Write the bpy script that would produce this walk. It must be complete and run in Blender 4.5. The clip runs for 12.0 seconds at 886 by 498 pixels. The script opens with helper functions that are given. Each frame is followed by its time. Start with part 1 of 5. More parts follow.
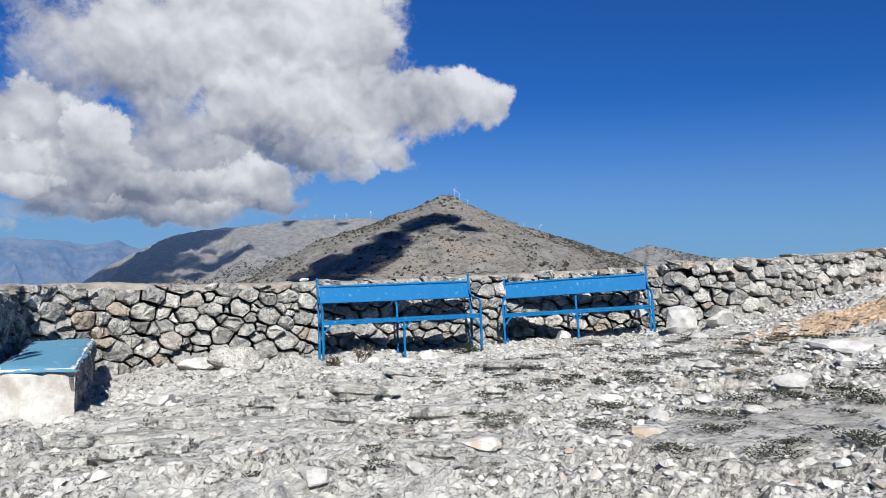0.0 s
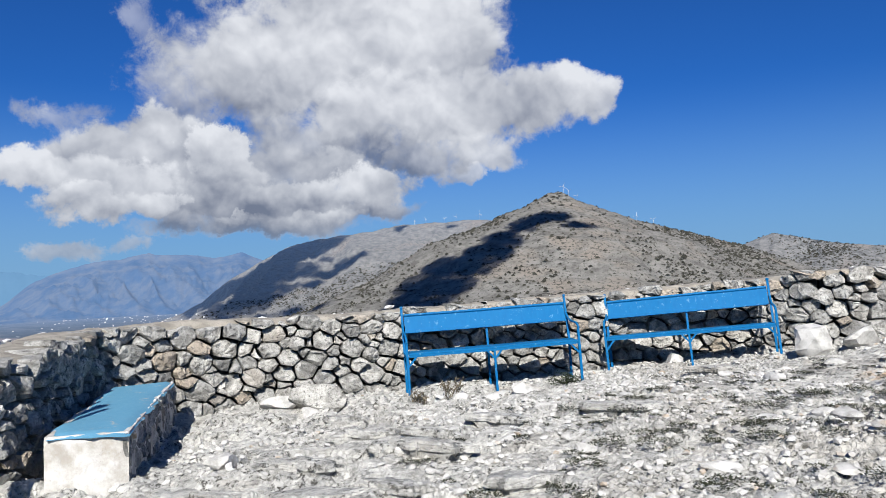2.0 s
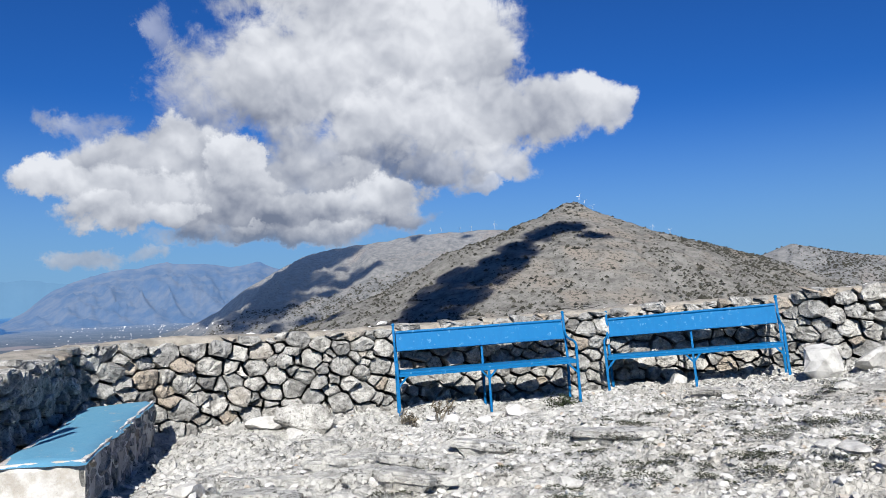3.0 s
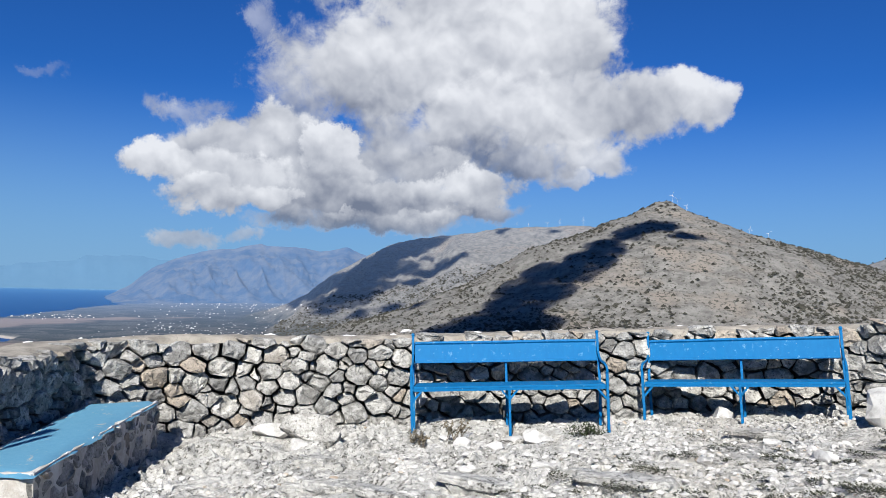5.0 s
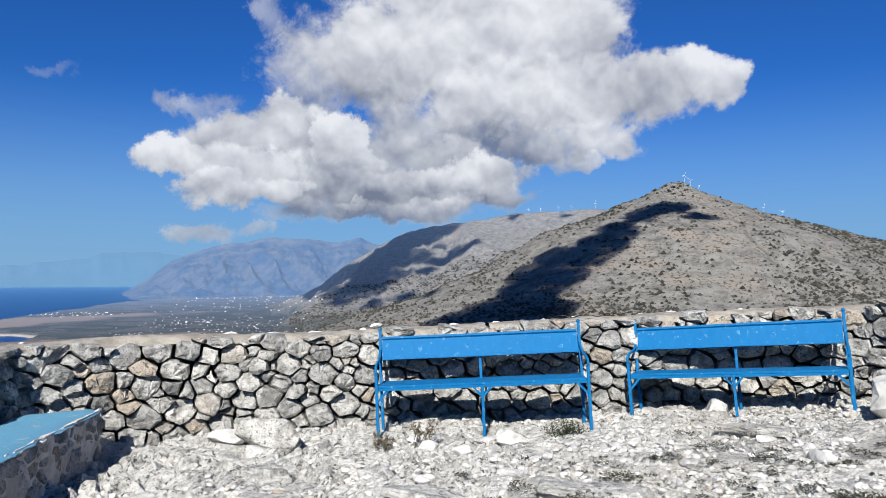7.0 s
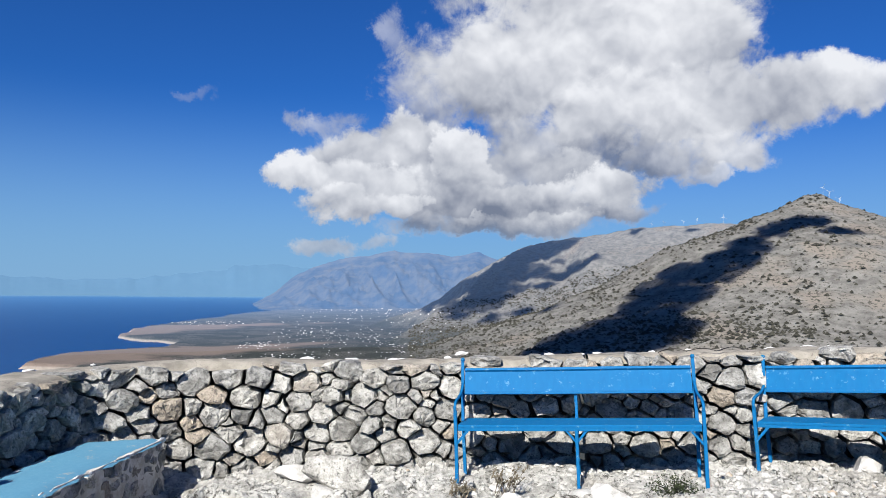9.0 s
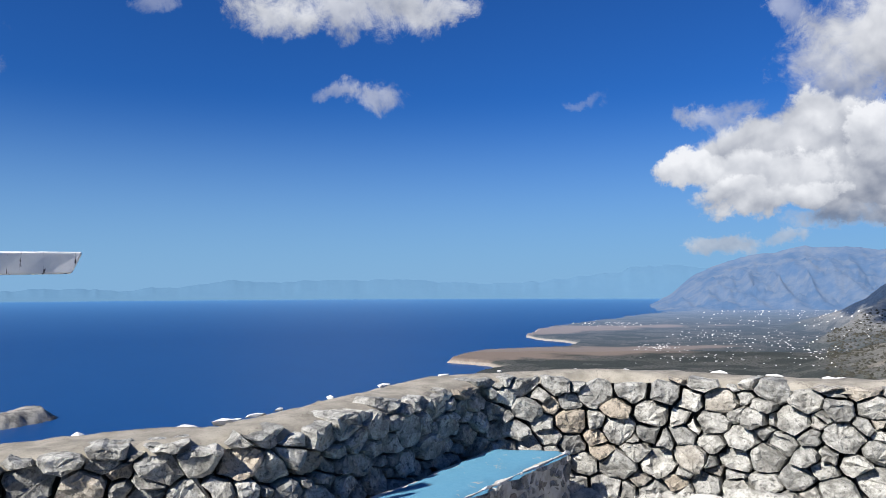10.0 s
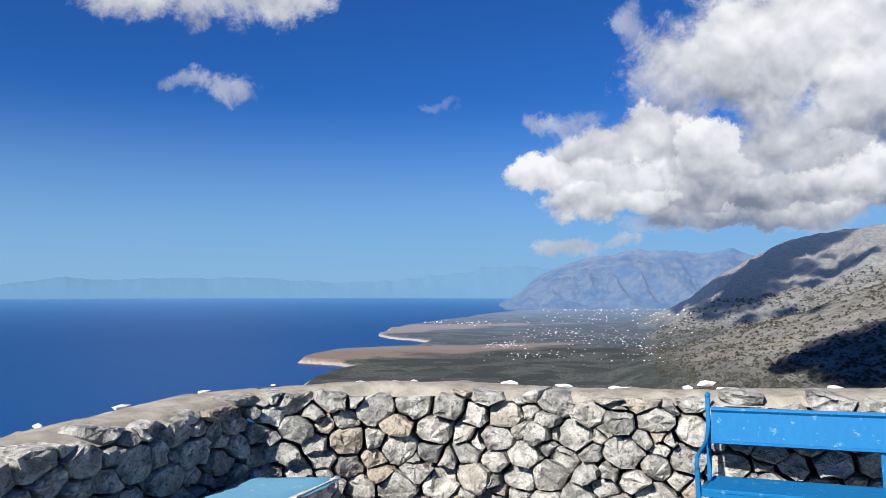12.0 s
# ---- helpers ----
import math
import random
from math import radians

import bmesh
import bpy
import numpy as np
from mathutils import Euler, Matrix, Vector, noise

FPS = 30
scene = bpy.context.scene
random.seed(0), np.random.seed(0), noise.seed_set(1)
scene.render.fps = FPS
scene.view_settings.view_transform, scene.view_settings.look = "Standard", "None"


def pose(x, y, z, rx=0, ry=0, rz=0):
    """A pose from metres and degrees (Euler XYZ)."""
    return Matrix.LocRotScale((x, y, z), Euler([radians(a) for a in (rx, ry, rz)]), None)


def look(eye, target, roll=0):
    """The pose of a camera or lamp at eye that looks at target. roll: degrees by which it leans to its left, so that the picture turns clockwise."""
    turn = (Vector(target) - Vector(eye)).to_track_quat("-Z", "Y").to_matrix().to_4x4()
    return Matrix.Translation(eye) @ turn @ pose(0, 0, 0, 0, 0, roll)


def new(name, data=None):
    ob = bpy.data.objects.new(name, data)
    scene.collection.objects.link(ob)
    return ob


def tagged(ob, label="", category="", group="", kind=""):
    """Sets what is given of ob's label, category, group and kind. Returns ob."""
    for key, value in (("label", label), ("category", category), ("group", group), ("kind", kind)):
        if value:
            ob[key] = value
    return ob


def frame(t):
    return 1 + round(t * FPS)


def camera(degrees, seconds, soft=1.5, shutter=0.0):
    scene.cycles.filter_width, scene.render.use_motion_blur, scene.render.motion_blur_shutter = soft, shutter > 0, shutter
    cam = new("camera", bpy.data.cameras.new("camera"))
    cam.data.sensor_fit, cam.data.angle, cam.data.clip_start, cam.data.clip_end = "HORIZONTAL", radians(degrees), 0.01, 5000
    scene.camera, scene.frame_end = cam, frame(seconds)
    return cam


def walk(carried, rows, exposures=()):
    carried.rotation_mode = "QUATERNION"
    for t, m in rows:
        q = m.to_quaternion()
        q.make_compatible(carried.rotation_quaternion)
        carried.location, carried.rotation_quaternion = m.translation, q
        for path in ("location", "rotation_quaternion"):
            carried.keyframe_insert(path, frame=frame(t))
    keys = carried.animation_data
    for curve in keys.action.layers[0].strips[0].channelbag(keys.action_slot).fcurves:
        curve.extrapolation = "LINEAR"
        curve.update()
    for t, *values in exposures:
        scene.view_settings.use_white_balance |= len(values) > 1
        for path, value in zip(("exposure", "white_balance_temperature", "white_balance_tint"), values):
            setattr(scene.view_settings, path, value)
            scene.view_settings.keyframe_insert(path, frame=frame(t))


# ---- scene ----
cam = camera(61.5, 12.0, soft=0.6)
PATH = [
    (0, (0.58, 0.094, 1.628), (0.43, 2.086, 1.72), 0.6),
    (0.5, (0.628, 0.353, 1.641), (0.523, 2.35, 1.671), 0.5),
    (1, (0.748, 0.694, 1.748), (0.559, 2.684, 1.775), -1.0),
    (1.1, (0.771, 0.707, 1.782), (0.521, 2.691, 1.8), -1.6),
    (1.5, (0.755, 0.657, 1.923), (0.311, 2.606, 2.001), -3.1),
    (2, (0.768, 0.798, 1.92), (0.325, 2.746, 2.015), -1.6),
    (2.5, (0.829, 0.982, 1.97), (0.362, 2.924, 2.076), -1.3),
    (2.7, (0.87, 1.041, 1.971), (0.391, 2.979, 2.091), -1.6),
    (4.3, (1.274, 1.652, 2.123), (0.741, 3.576, 2.239), 1.3),
    (4.5, (1.296, 1.701, 2.135), (0.709, 3.609, 2.254), 0.6),
    (5, (1.436, 1.824, 2.183), (0.732, 3.694, 2.284), 1.6),
    (5.5, (1.459, 1.942, 2.2), (0.742, 3.805, 2.319), 1.2),
    (6, (1.462, 2.131, 2.223), (0.743, 3.993, 2.333), 1.7),
    (6.5, (1.6, 2.403, 2.211), (0.856, 4.258, 2.275), 0.1),
    (6.7, (1.665, 2.445, 2.207), (0.93, 4.304, 2.274), 0.0),
    (8.3, (1.589, 3.188, 2.298), (0.738, 4.996, 2.378), -0.6),
    (8.5, (1.59, 3.222, 2.316), (0.578, 4.945, 2.394), 0.5),
    (9, (1.591, 3.382, 2.299), (0.572, 5.099, 2.403), 0.7),
    (9.5, (1.32, 3.606, 2.345), (0.106, 5.192, 2.445), 0.4),
    (10, (1.163, 3.754, 2.338), (-0.574, 4.741, 2.441), -0.2),
    (10.5, (1.07, 3.91, 2.346), (-0.83, 4.527, 2.447), 0.2),
    (11, (0.958, 4.163, 2.331), (-0.823, 5.066, 2.423), 0.7),
    (11.5, (0.922, 4.377, 2.364), (-0.694, 5.552, 2.458), 0.5),
    (12, (0.951, 4.67, 2.376), (-0.561, 5.975, 2.476), 0.1),
]
walk(cam, [(t, look(eye, target, roll)) for t, eye, target, roll in PATH], exposures=[(0.0, 0.61, 6220, 10), (2.5, 0.70, 6220, 10), (8.5, 0.78, 6280, 10), (12.0, 0.91, 6420, 10)])

# ---- world, sun ----
SUN = Vector((0.155, -0.785, 0.588)).normalized()
sun = new("sun", bpy.data.lights.new("sun", "SUN"))
sun.data.energy, sun.data.angle, sun.data.color = 5.0, radians(0.53), (1.0, 0.95, 0.87)
sun.matrix_world = look((0, 0, 60), Vector((0, 0, 60)) - SUN)
tagged(sun, kind="structure")

world = bpy.data.worlds.new("world")
scene.world = world
world.use_nodes = True


class Nodes:
    """Short ways to wire a node tree."""

    def __init__(self, tree, fresh=True):
        self.tree = tree
        if fresh:
            tree.nodes.clear()

    def add(self, kind, **values):
        node = self.tree.nodes.new(kind)
        for key, value in values.items():
            setattr(node, key, value)
        return node

    def put(self, socket, value):
        if isinstance(value, bpy.types.NodeSocket):
            self.tree.links.new(value, socket)
        elif value is not None:
            socket.default_value = value

    def math(self, op, a, b=None, c=None, clamp=False):
        node = self.add("ShaderNodeMath", operation=op, use_clamp=clamp)
        for socket, value in zip(node.inputs, (a, b, c)):
            self.put(socket, value)
        return node.outputs[0]

    def vec(self, op, a, b=None):
        node = self.add("ShaderNodeVectorMath", operation=op)
        self.put(node.inputs[0], a)
        self.put(node.inputs[1], b)
        return node.outputs[0]

    def scaled(self, v, s):
        node = self.add("ShaderNodeVectorMath", operation="SCALE")
        self.put(node.inputs[0], v)
        self.put(node.inputs["Scale"], s)
        return node.outputs[0]

    def mix(self, f, a, b, blend="MIX"):
        node = self.add("ShaderNodeMix", data_type="RGBA", blend_type=blend)
        self.put(node.inputs["Factor"], f)
        self.put(node.inputs[6], a if isinstance(a, bpy.types.NodeSocket) else (*a, 1))
        self.put(node.inputs[7], b if isinstance(b, bpy.types.NodeSocket) else (*b, 1))
        return node.outputs[2]

    def noise(self, v, scale, detail=4.0, rough=0.55, distortion=0.0, colour=False):
        node = self.add("ShaderNodeTexNoise")
        self.put(node.inputs["Vector"], v)
        node.inputs["Scale"].default_value, node.inputs["Detail"].default_value = scale, detail
        node.inputs["Roughness"].default_value, node.inputs["Distortion"].default_value = rough, distortion
        return node.outputs["Color" if colour else "Fac"]

    def voronoi(self, v, scale, feature="F1", out="Distance"):
        node = self.add("ShaderNodeTexVoronoi", feature=feature)
        self.put(node.inputs["Vector"], v)
        node.inputs["Scale"].default_value = scale
        return node.outputs[out]

    def ramp(self, f, lo, hi):
        node = self.add("ShaderNodeMapRange", interpolation_type="SMOOTHSTEP")
        self.put(node.inputs[0], f)
        node.inputs[1].default_value, node.inputs[2].default_value = lo, hi
        return node.outputs[0]


PUFFS = [  # back to front: azimuth, elevation, half width, half height, brightness, cover, softness
    (34.6, 18.9, 1.6, 2.4, 0.62, 0.45, 0.9), (33.0, 17.2, 1.8, 1.6, 0.60, 0.5, 0.9), (31.0, 15.0, 5.4, 3.6, 0.56, 0.75, 0.8),
    (21.0, 26.0, 14.0, 6.5, 0.85, 1.0, 0.4), (25.6, 16.4, 7.6, 5.0, 0.68, 1.0, 0.5), (18.6, 18.4, 11.5, 6.4, 0.80, 1.0, 0.4), (12.6, 18.6, 6.0, 5.0, 0.86, 1.0, 0.4),
    (6.4, 13.6, 6.6, 2.7, 0.72, 1.0, 0.4), (0.9, 13.7, 2.2, 1.7, 0.78, 0.95, 0.5), (3.7, 14.4, 2.5, 1.9, 0.86, 1.0, 0.4), (11.0, 13.4, 6.4, 3.4, 0.74, 1.0, 0.4),
    (17.5, 13.2, 6.0, 3.2, 0.74, 1.0, 0.5), (9.8, 10.2, 3.3, 1.7, 0.62, 0.95, 0.5), (11.7, 8.1, 1.7, 1.0, 0.64, 0.85, 0.6),
    (23.4, 10.6, 5.6, 2.6, 0.55, 0.95, 0.6), (18.6, 10.4, 3.4, 1.3, 0.30, 0.9, 0.7), (26.0, 8.6, 6.0, 2.6, 0.50, 0.95, 0.6),
    (32.0, 9.0, 5.0, 2.4, 0.66, 1.0, 0.5), (14.6, 9.6, 3.6, 1.8, 0.55, 0.95, 0.6), (21.0, 9.0, 4.0, 1.6, 0.50, 1.0, 0.6),
    (40.2, 12.2, 3.4, 1.0, 0.56, 0.55, 0.9), (37.6, 9.4, 4.4, 2.4, 0.66, 1.0, 0.4), (33.4, 11.2, 3.0, 2.1, 0.82, 1.0, 0.35), (42.2, 8.6, 2.9, 1.5, 0.84, 1.0, 0.35),
    (30.3, 10.2, 2.5, 1.7, 1.05, 1.0, 0.25), (28.6, 8.5, 3.0, 1.4, 0.70, 1.0, 0.4), (36.4, 7.6, 4.6, 2.2, 0.84, 1.0, 0.35),
    (23.8, 6.2, 9.5, 1.9, 0.42, 1.0, 0.5), (30.0, 6.2, 4.6, 1.7, 0.46, 1.0, 0.5), (18.1, 7.7, 4.1, 1.7, 0.88, 1.0, 0.3), (24.0, 7.0, 4.2, 1.2, 0.62, 0.95, 0.45),
    (37.8, 6.2, 3.6, 1.3, 0.86, 1.0, 0.35), (33.6, 6.3, 2.2, 1.1, 0.80, 1.0, 0.35), (27.4, 4.7, 9.5, 0.9, 0.34, 0.95, 0.6), (17.6, 5.9, 4.4, 0.9, 0.48, 0.9, 0.6),
    (21.6, 5.5, 2.8, 0.7, 0.66, 0.9, 0.5), (28.0, 5.3, 2.6, 0.6, 0.60, 0.9, 0.5),
    (39.4, 3.4, 2.4, 0.8, 0.62, 0.8, 0.6), (36.0, 3.7, 1.6, 0.6, 0.58, 0.65, 0.7), (41.2, 3.0, 1.1, 0.5, 0.60, 0.7, 0.7),
    (67.8, 21.2, 9.0, 2.4, 0.74, 0.85, 0.85), (73.0, 19.9, 3.6, 1.5, 0.70, 0.75, 0.85), (62.0, 21.2, 4.2, 1.5, 0.70, 0.7, 0.85), (67.5, 24.5, 9.0, 3.0, 0.8, 1.0, 0.4),
    (65.6, 14.4, 3.0, 1.3, 0.70, 0.62, 0.95), (68.6, 14.9, 2.2, 0.9, 0.54, 0.45, 0.9), (99.0, 16.9, 6.2, 3.0, 0.66, 0.58, 1.0), (94.9, 14.6, 3.8, 1.1, 0.70, 0.6, 0.95),
    (81.5, 20.0, 2.0, 0.9, 0.55, 0.3, 0.9), (49.2, 14.0, 1.9, 0.5, 0.55, 0.22, 0.9), (42.2, 12.3, 1.6, 0.8, 0.55, 0.35, 0.9),
]


def build_sky():
    n = Nodes(world.node_tree)
    sky = n.add("ShaderNodeTexSky", sky_type="NISHITA", sun_disc=False, sun_elevation=math.asin(SUN.z),
                sun_rotation=math.atan2(SUN.x, SUN.y), altitude=700, air_density=1.0, dust_density=0.6, ozone_density=2.0)
    way = n.add("ShaderNodeTexCoord").outputs["Generated"]
    split = n.add("ShaderNodeSeparateXYZ")
    n.put(split.inputs[0], way)
    x, y, z = split.outputs
    az = n.math("MULTIPLY", n.math("ARCTAN2", n.math("MULTIPLY", x, -1.0), y), 57.2958)
    el = n.math("MULTIPLY", n.math("ARCSINE", z), 57.2958)

    def billow(at, scale, detail):
        """Rounded heads at several sizes, bent by noise."""
        bent = n.vec("ADD", at, n.scaled(n.noise(at, scale * 0.7, 3.0, 0.6, 0.0, True), 0.9 / scale))
        node = n.add("ShaderNodeTexVoronoi", feature="F1")
        n.put(node.inputs["Vector"], bent)
        node.inputs["Scale"].default_value, node.inputs["Detail"].default_value = scale, detail
        node.inputs["Roughness"].default_value = 0.55
        return n.math("SUBTRACT", 0.5, node.outputs["Distance"])

    # ragged edges: push the place about with noise before the puffs are laid out
    warp = n.add("ShaderNodeSeparateXYZ")
    n.put(warp.inputs[0], n.noise(way, 11.0, 8.0, 0.66, 0.0, True))
    azw = n.math("ADD", az, n.math("MULTIPLY", n.math("SUBTRACT", warp.outputs[0], 0.5), 7.5))
    elw = n.math("ADD", el, n.math("MULTIPLY", n.math("SUBTRACT", warp.outputs[1], 0.5), 5.0))
    heads = billow(way, 16.0, 2.5)
    above = billow(n.vec("ADD", way, (0.004, 0.0, 0.016)), 16.0, 2.5)
    wisp = n.math("SUBTRACT", n.noise(way, 26.0, 9.0, 0.72, 0.4), 0.5)
    edge = n.math("ADD", n.math("MULTIPLY", heads, 0.5), n.math("MULTIPLY", wisp, 1.1))
    frayed = n.math("SUBTRACT", n.math("MULTIPLY", wisp, 3.0), 0.25)
    relief = n.math("ADD", n.math("MULTIPLY", n.math("SUBTRACT", heads, above), 0.42), n.math("MULTIPLY", wisp, 0.10))
    broad = n.math("MULTIPLY", n.math("SUBTRACT", n.noise(way, 8.0, 1.5, 0.45), 0.5), 1.15)
    relief = n.math("ADD", relief, broad)
    cover, lit = 0.0, 0.5
    for a, e, w, h, bright, full, soft in PUFFS:
        dx = n.math("MULTIPLY_ADD", azw, 1 / w, -a / w)
        dy = n.math("MULTIPLY_ADD", elw, 1 / h, -e / h)
        d = n.math("MULTIPLY_ADD", dx, dx, n.math("MULTIPLY", dy, dy))
        dense = n.math("ADD", n.math("SUBTRACT", 1.42, d), frayed if soft > 0.75 else edge)
        alpha = n.math("MULTIPLY", n.ramp(dense, 0.0, 0.25 + 1.1 * soft), full)
        tone = n.math("MULTIPLY_ADD", n.math("MAXIMUM", n.math("MINIMUM", dy, 1.0), -1.0), 0.27, bright - 0.18)
        keep = n.math("SUBTRACT", 1.0, alpha)
        lit = n.math("MULTIPLY_ADD", alpha, tone, n.math("MULTIPLY", keep, lit))
        cover = n.math("MULTIPLY_ADD", cover, keep, alpha)
    lit = n.math("ADD", lit, relief, clamp=True)
    shade = n.mix(lit, (2.2, 2.5, 3.3), (10.2, 10.2, 10.3))
    shade = n.mix(n.ramp(el, -2.0, 6.0), (3.4, 4.4, 5.8), shade)
    blue = n.mix(1.0, sky.outputs[0], (0.150, 0.485, 1.06), "MULTIPLY")
    low = n.math("MULTIPLY", n.ramp(el, 15.0, -1.0), 0.9)
    blue = n.mix(low, blue, (2.8, 5.1, 7.8))
    total = n.mix(n.math("MULTIPLY", cover, 0.97), blue, shade)
    back = n.add("ShaderNodeBackground")
    n.put(back.inputs[0], total)
    back.inputs[1].default_value = 0.05
    n.put(n.add("ShaderNodeOutputWorld").inputs[0], back.outputs[0])


build_sky()


# ---- materials ----
TONE = (0.56, 0.56, 0.55)   # one factor that lowers every base colour alike; exposure makes up for it


def material(name, paint, rough=0.85, metallic=0.0, specular=0.4, bump=0.3, distance=0.02):
    """paint(n, place) gives a colour socket and a height socket."""
    m = bpy.data.materials.new(name)
    m.use_nodes = True
    n = Nodes(m.node_tree)
    place = n.add("ShaderNodeNewGeometry").outputs["Position"]
    colour, height = paint(n, place)
    colour = n.mix(1.0, colour, TONE, "MULTIPLY")
    b = n.add("ShaderNodeBsdfPrincipled")
    n.put(b.inputs["Base Color"], colour)
    n.put(b.inputs["Roughness"], rough)
    b.inputs["Metallic"].default_value = metallic
    b.inputs["Specular IOR Level"].default_value = specular
    if height is not None:
        bp = n.add("ShaderNodeBump")
        bp.inputs["Strength"].default_value, bp.inputs["Distance"].default_value = bump, distance
        n.put(bp.inputs["Height"], height)
        n.put(b.inputs["Normal"], bp.outputs[0])
    n.put(n.add("ShaderNodeOutputMaterial").inputs[0], b.outputs[0])
    return m


def own_random(n):
    return n.add("ShaderNodeObjectInfo").outputs["Random"]


def island(n):
    return n.add("ShaderNodeNewGeometry").outputs["Random Per Island"]


def stone_paint(which):
    def paint(n, p):
        r = which(n)
        q = n.vec("ADD", p, n.scaled((7.3, 3.1, 5.7), r))
        grain = n.noise(q, 55, 6, 0.7)
        stain = n.noise(q, 7, 5, 0.6)
        lichen = n.ramp(n.noise(q, 24, 5, 0.65), 0.56, 0.64)
        c = n.mix(n.ramp(stain, 0.34, 0.64), (0.42, 0.41, 0.385), (0.96, 0.945, 0.90))
        c = n.mix(n.ramp(r, 0.84, 0.97), c, n.mix(stain, (0.60, 0.51, 0.41), (0.90, 0.79, 0.66)))
        own_tone = n.math("FRACT", n.math("MULTIPLY", r, 37.7))
        c = n.mix(1.0, c, n.mix(own_tone, (0.62, 0.625, 0.63), (1.06, 1.05, 1.03)), "MULTIPLY")
        c = n.mix(n.math("MULTIPLY", lichen, 0.75), c, (0.17, 0.165, 0.155))
        c = n.mix(n.ramp(grain, 0.34, 0.60), n.mix(1.0, c, (0.66, 0.655, 0.64), "MULTIPLY"), c)
        chip = n.voronoi(n.vec("ADD", q, n.scaled(n.noise(q, 11, 4, 0.6, 0, True), 0.12)), 16.0)
        return c, n.math("ADD", n.math("ADD", n.math("MULTIPLY", grain, 0.5), n.math("MULTIPLY", n.noise(q, 14, 6, 0.65), 1.2)), n.math("MULTIPLY", chip, 1.0))
    return paint


def pale_paint(n, p):
    q = n.vec("ADD", p, n.scaled((4.0, 9.0, 2.0), own_random(n)))
    grain = n.noise(q, 70, 6, 0.72)
    mid = n.noise(q, 8, 6, 0.66)
    c = n.mix(n.ramp(mid, 0.3, 0.62), (0.52, 0.505, 0.475), (0.95, 0.93, 0.89))
    c = n.mix(n.ramp(n.noise(q, 3, 3), 0.60, 0.70), c, (0.66, 0.54, 0.41))
    c = n.mix(n.math("MULTIPLY", n.ramp(grain, 0.60, 0.70), 0.5), c, (0.24, 0.23, 0.21))
    return c, n.math("ADD", grain, n.math("MULTIPLY", mid, 1.5))


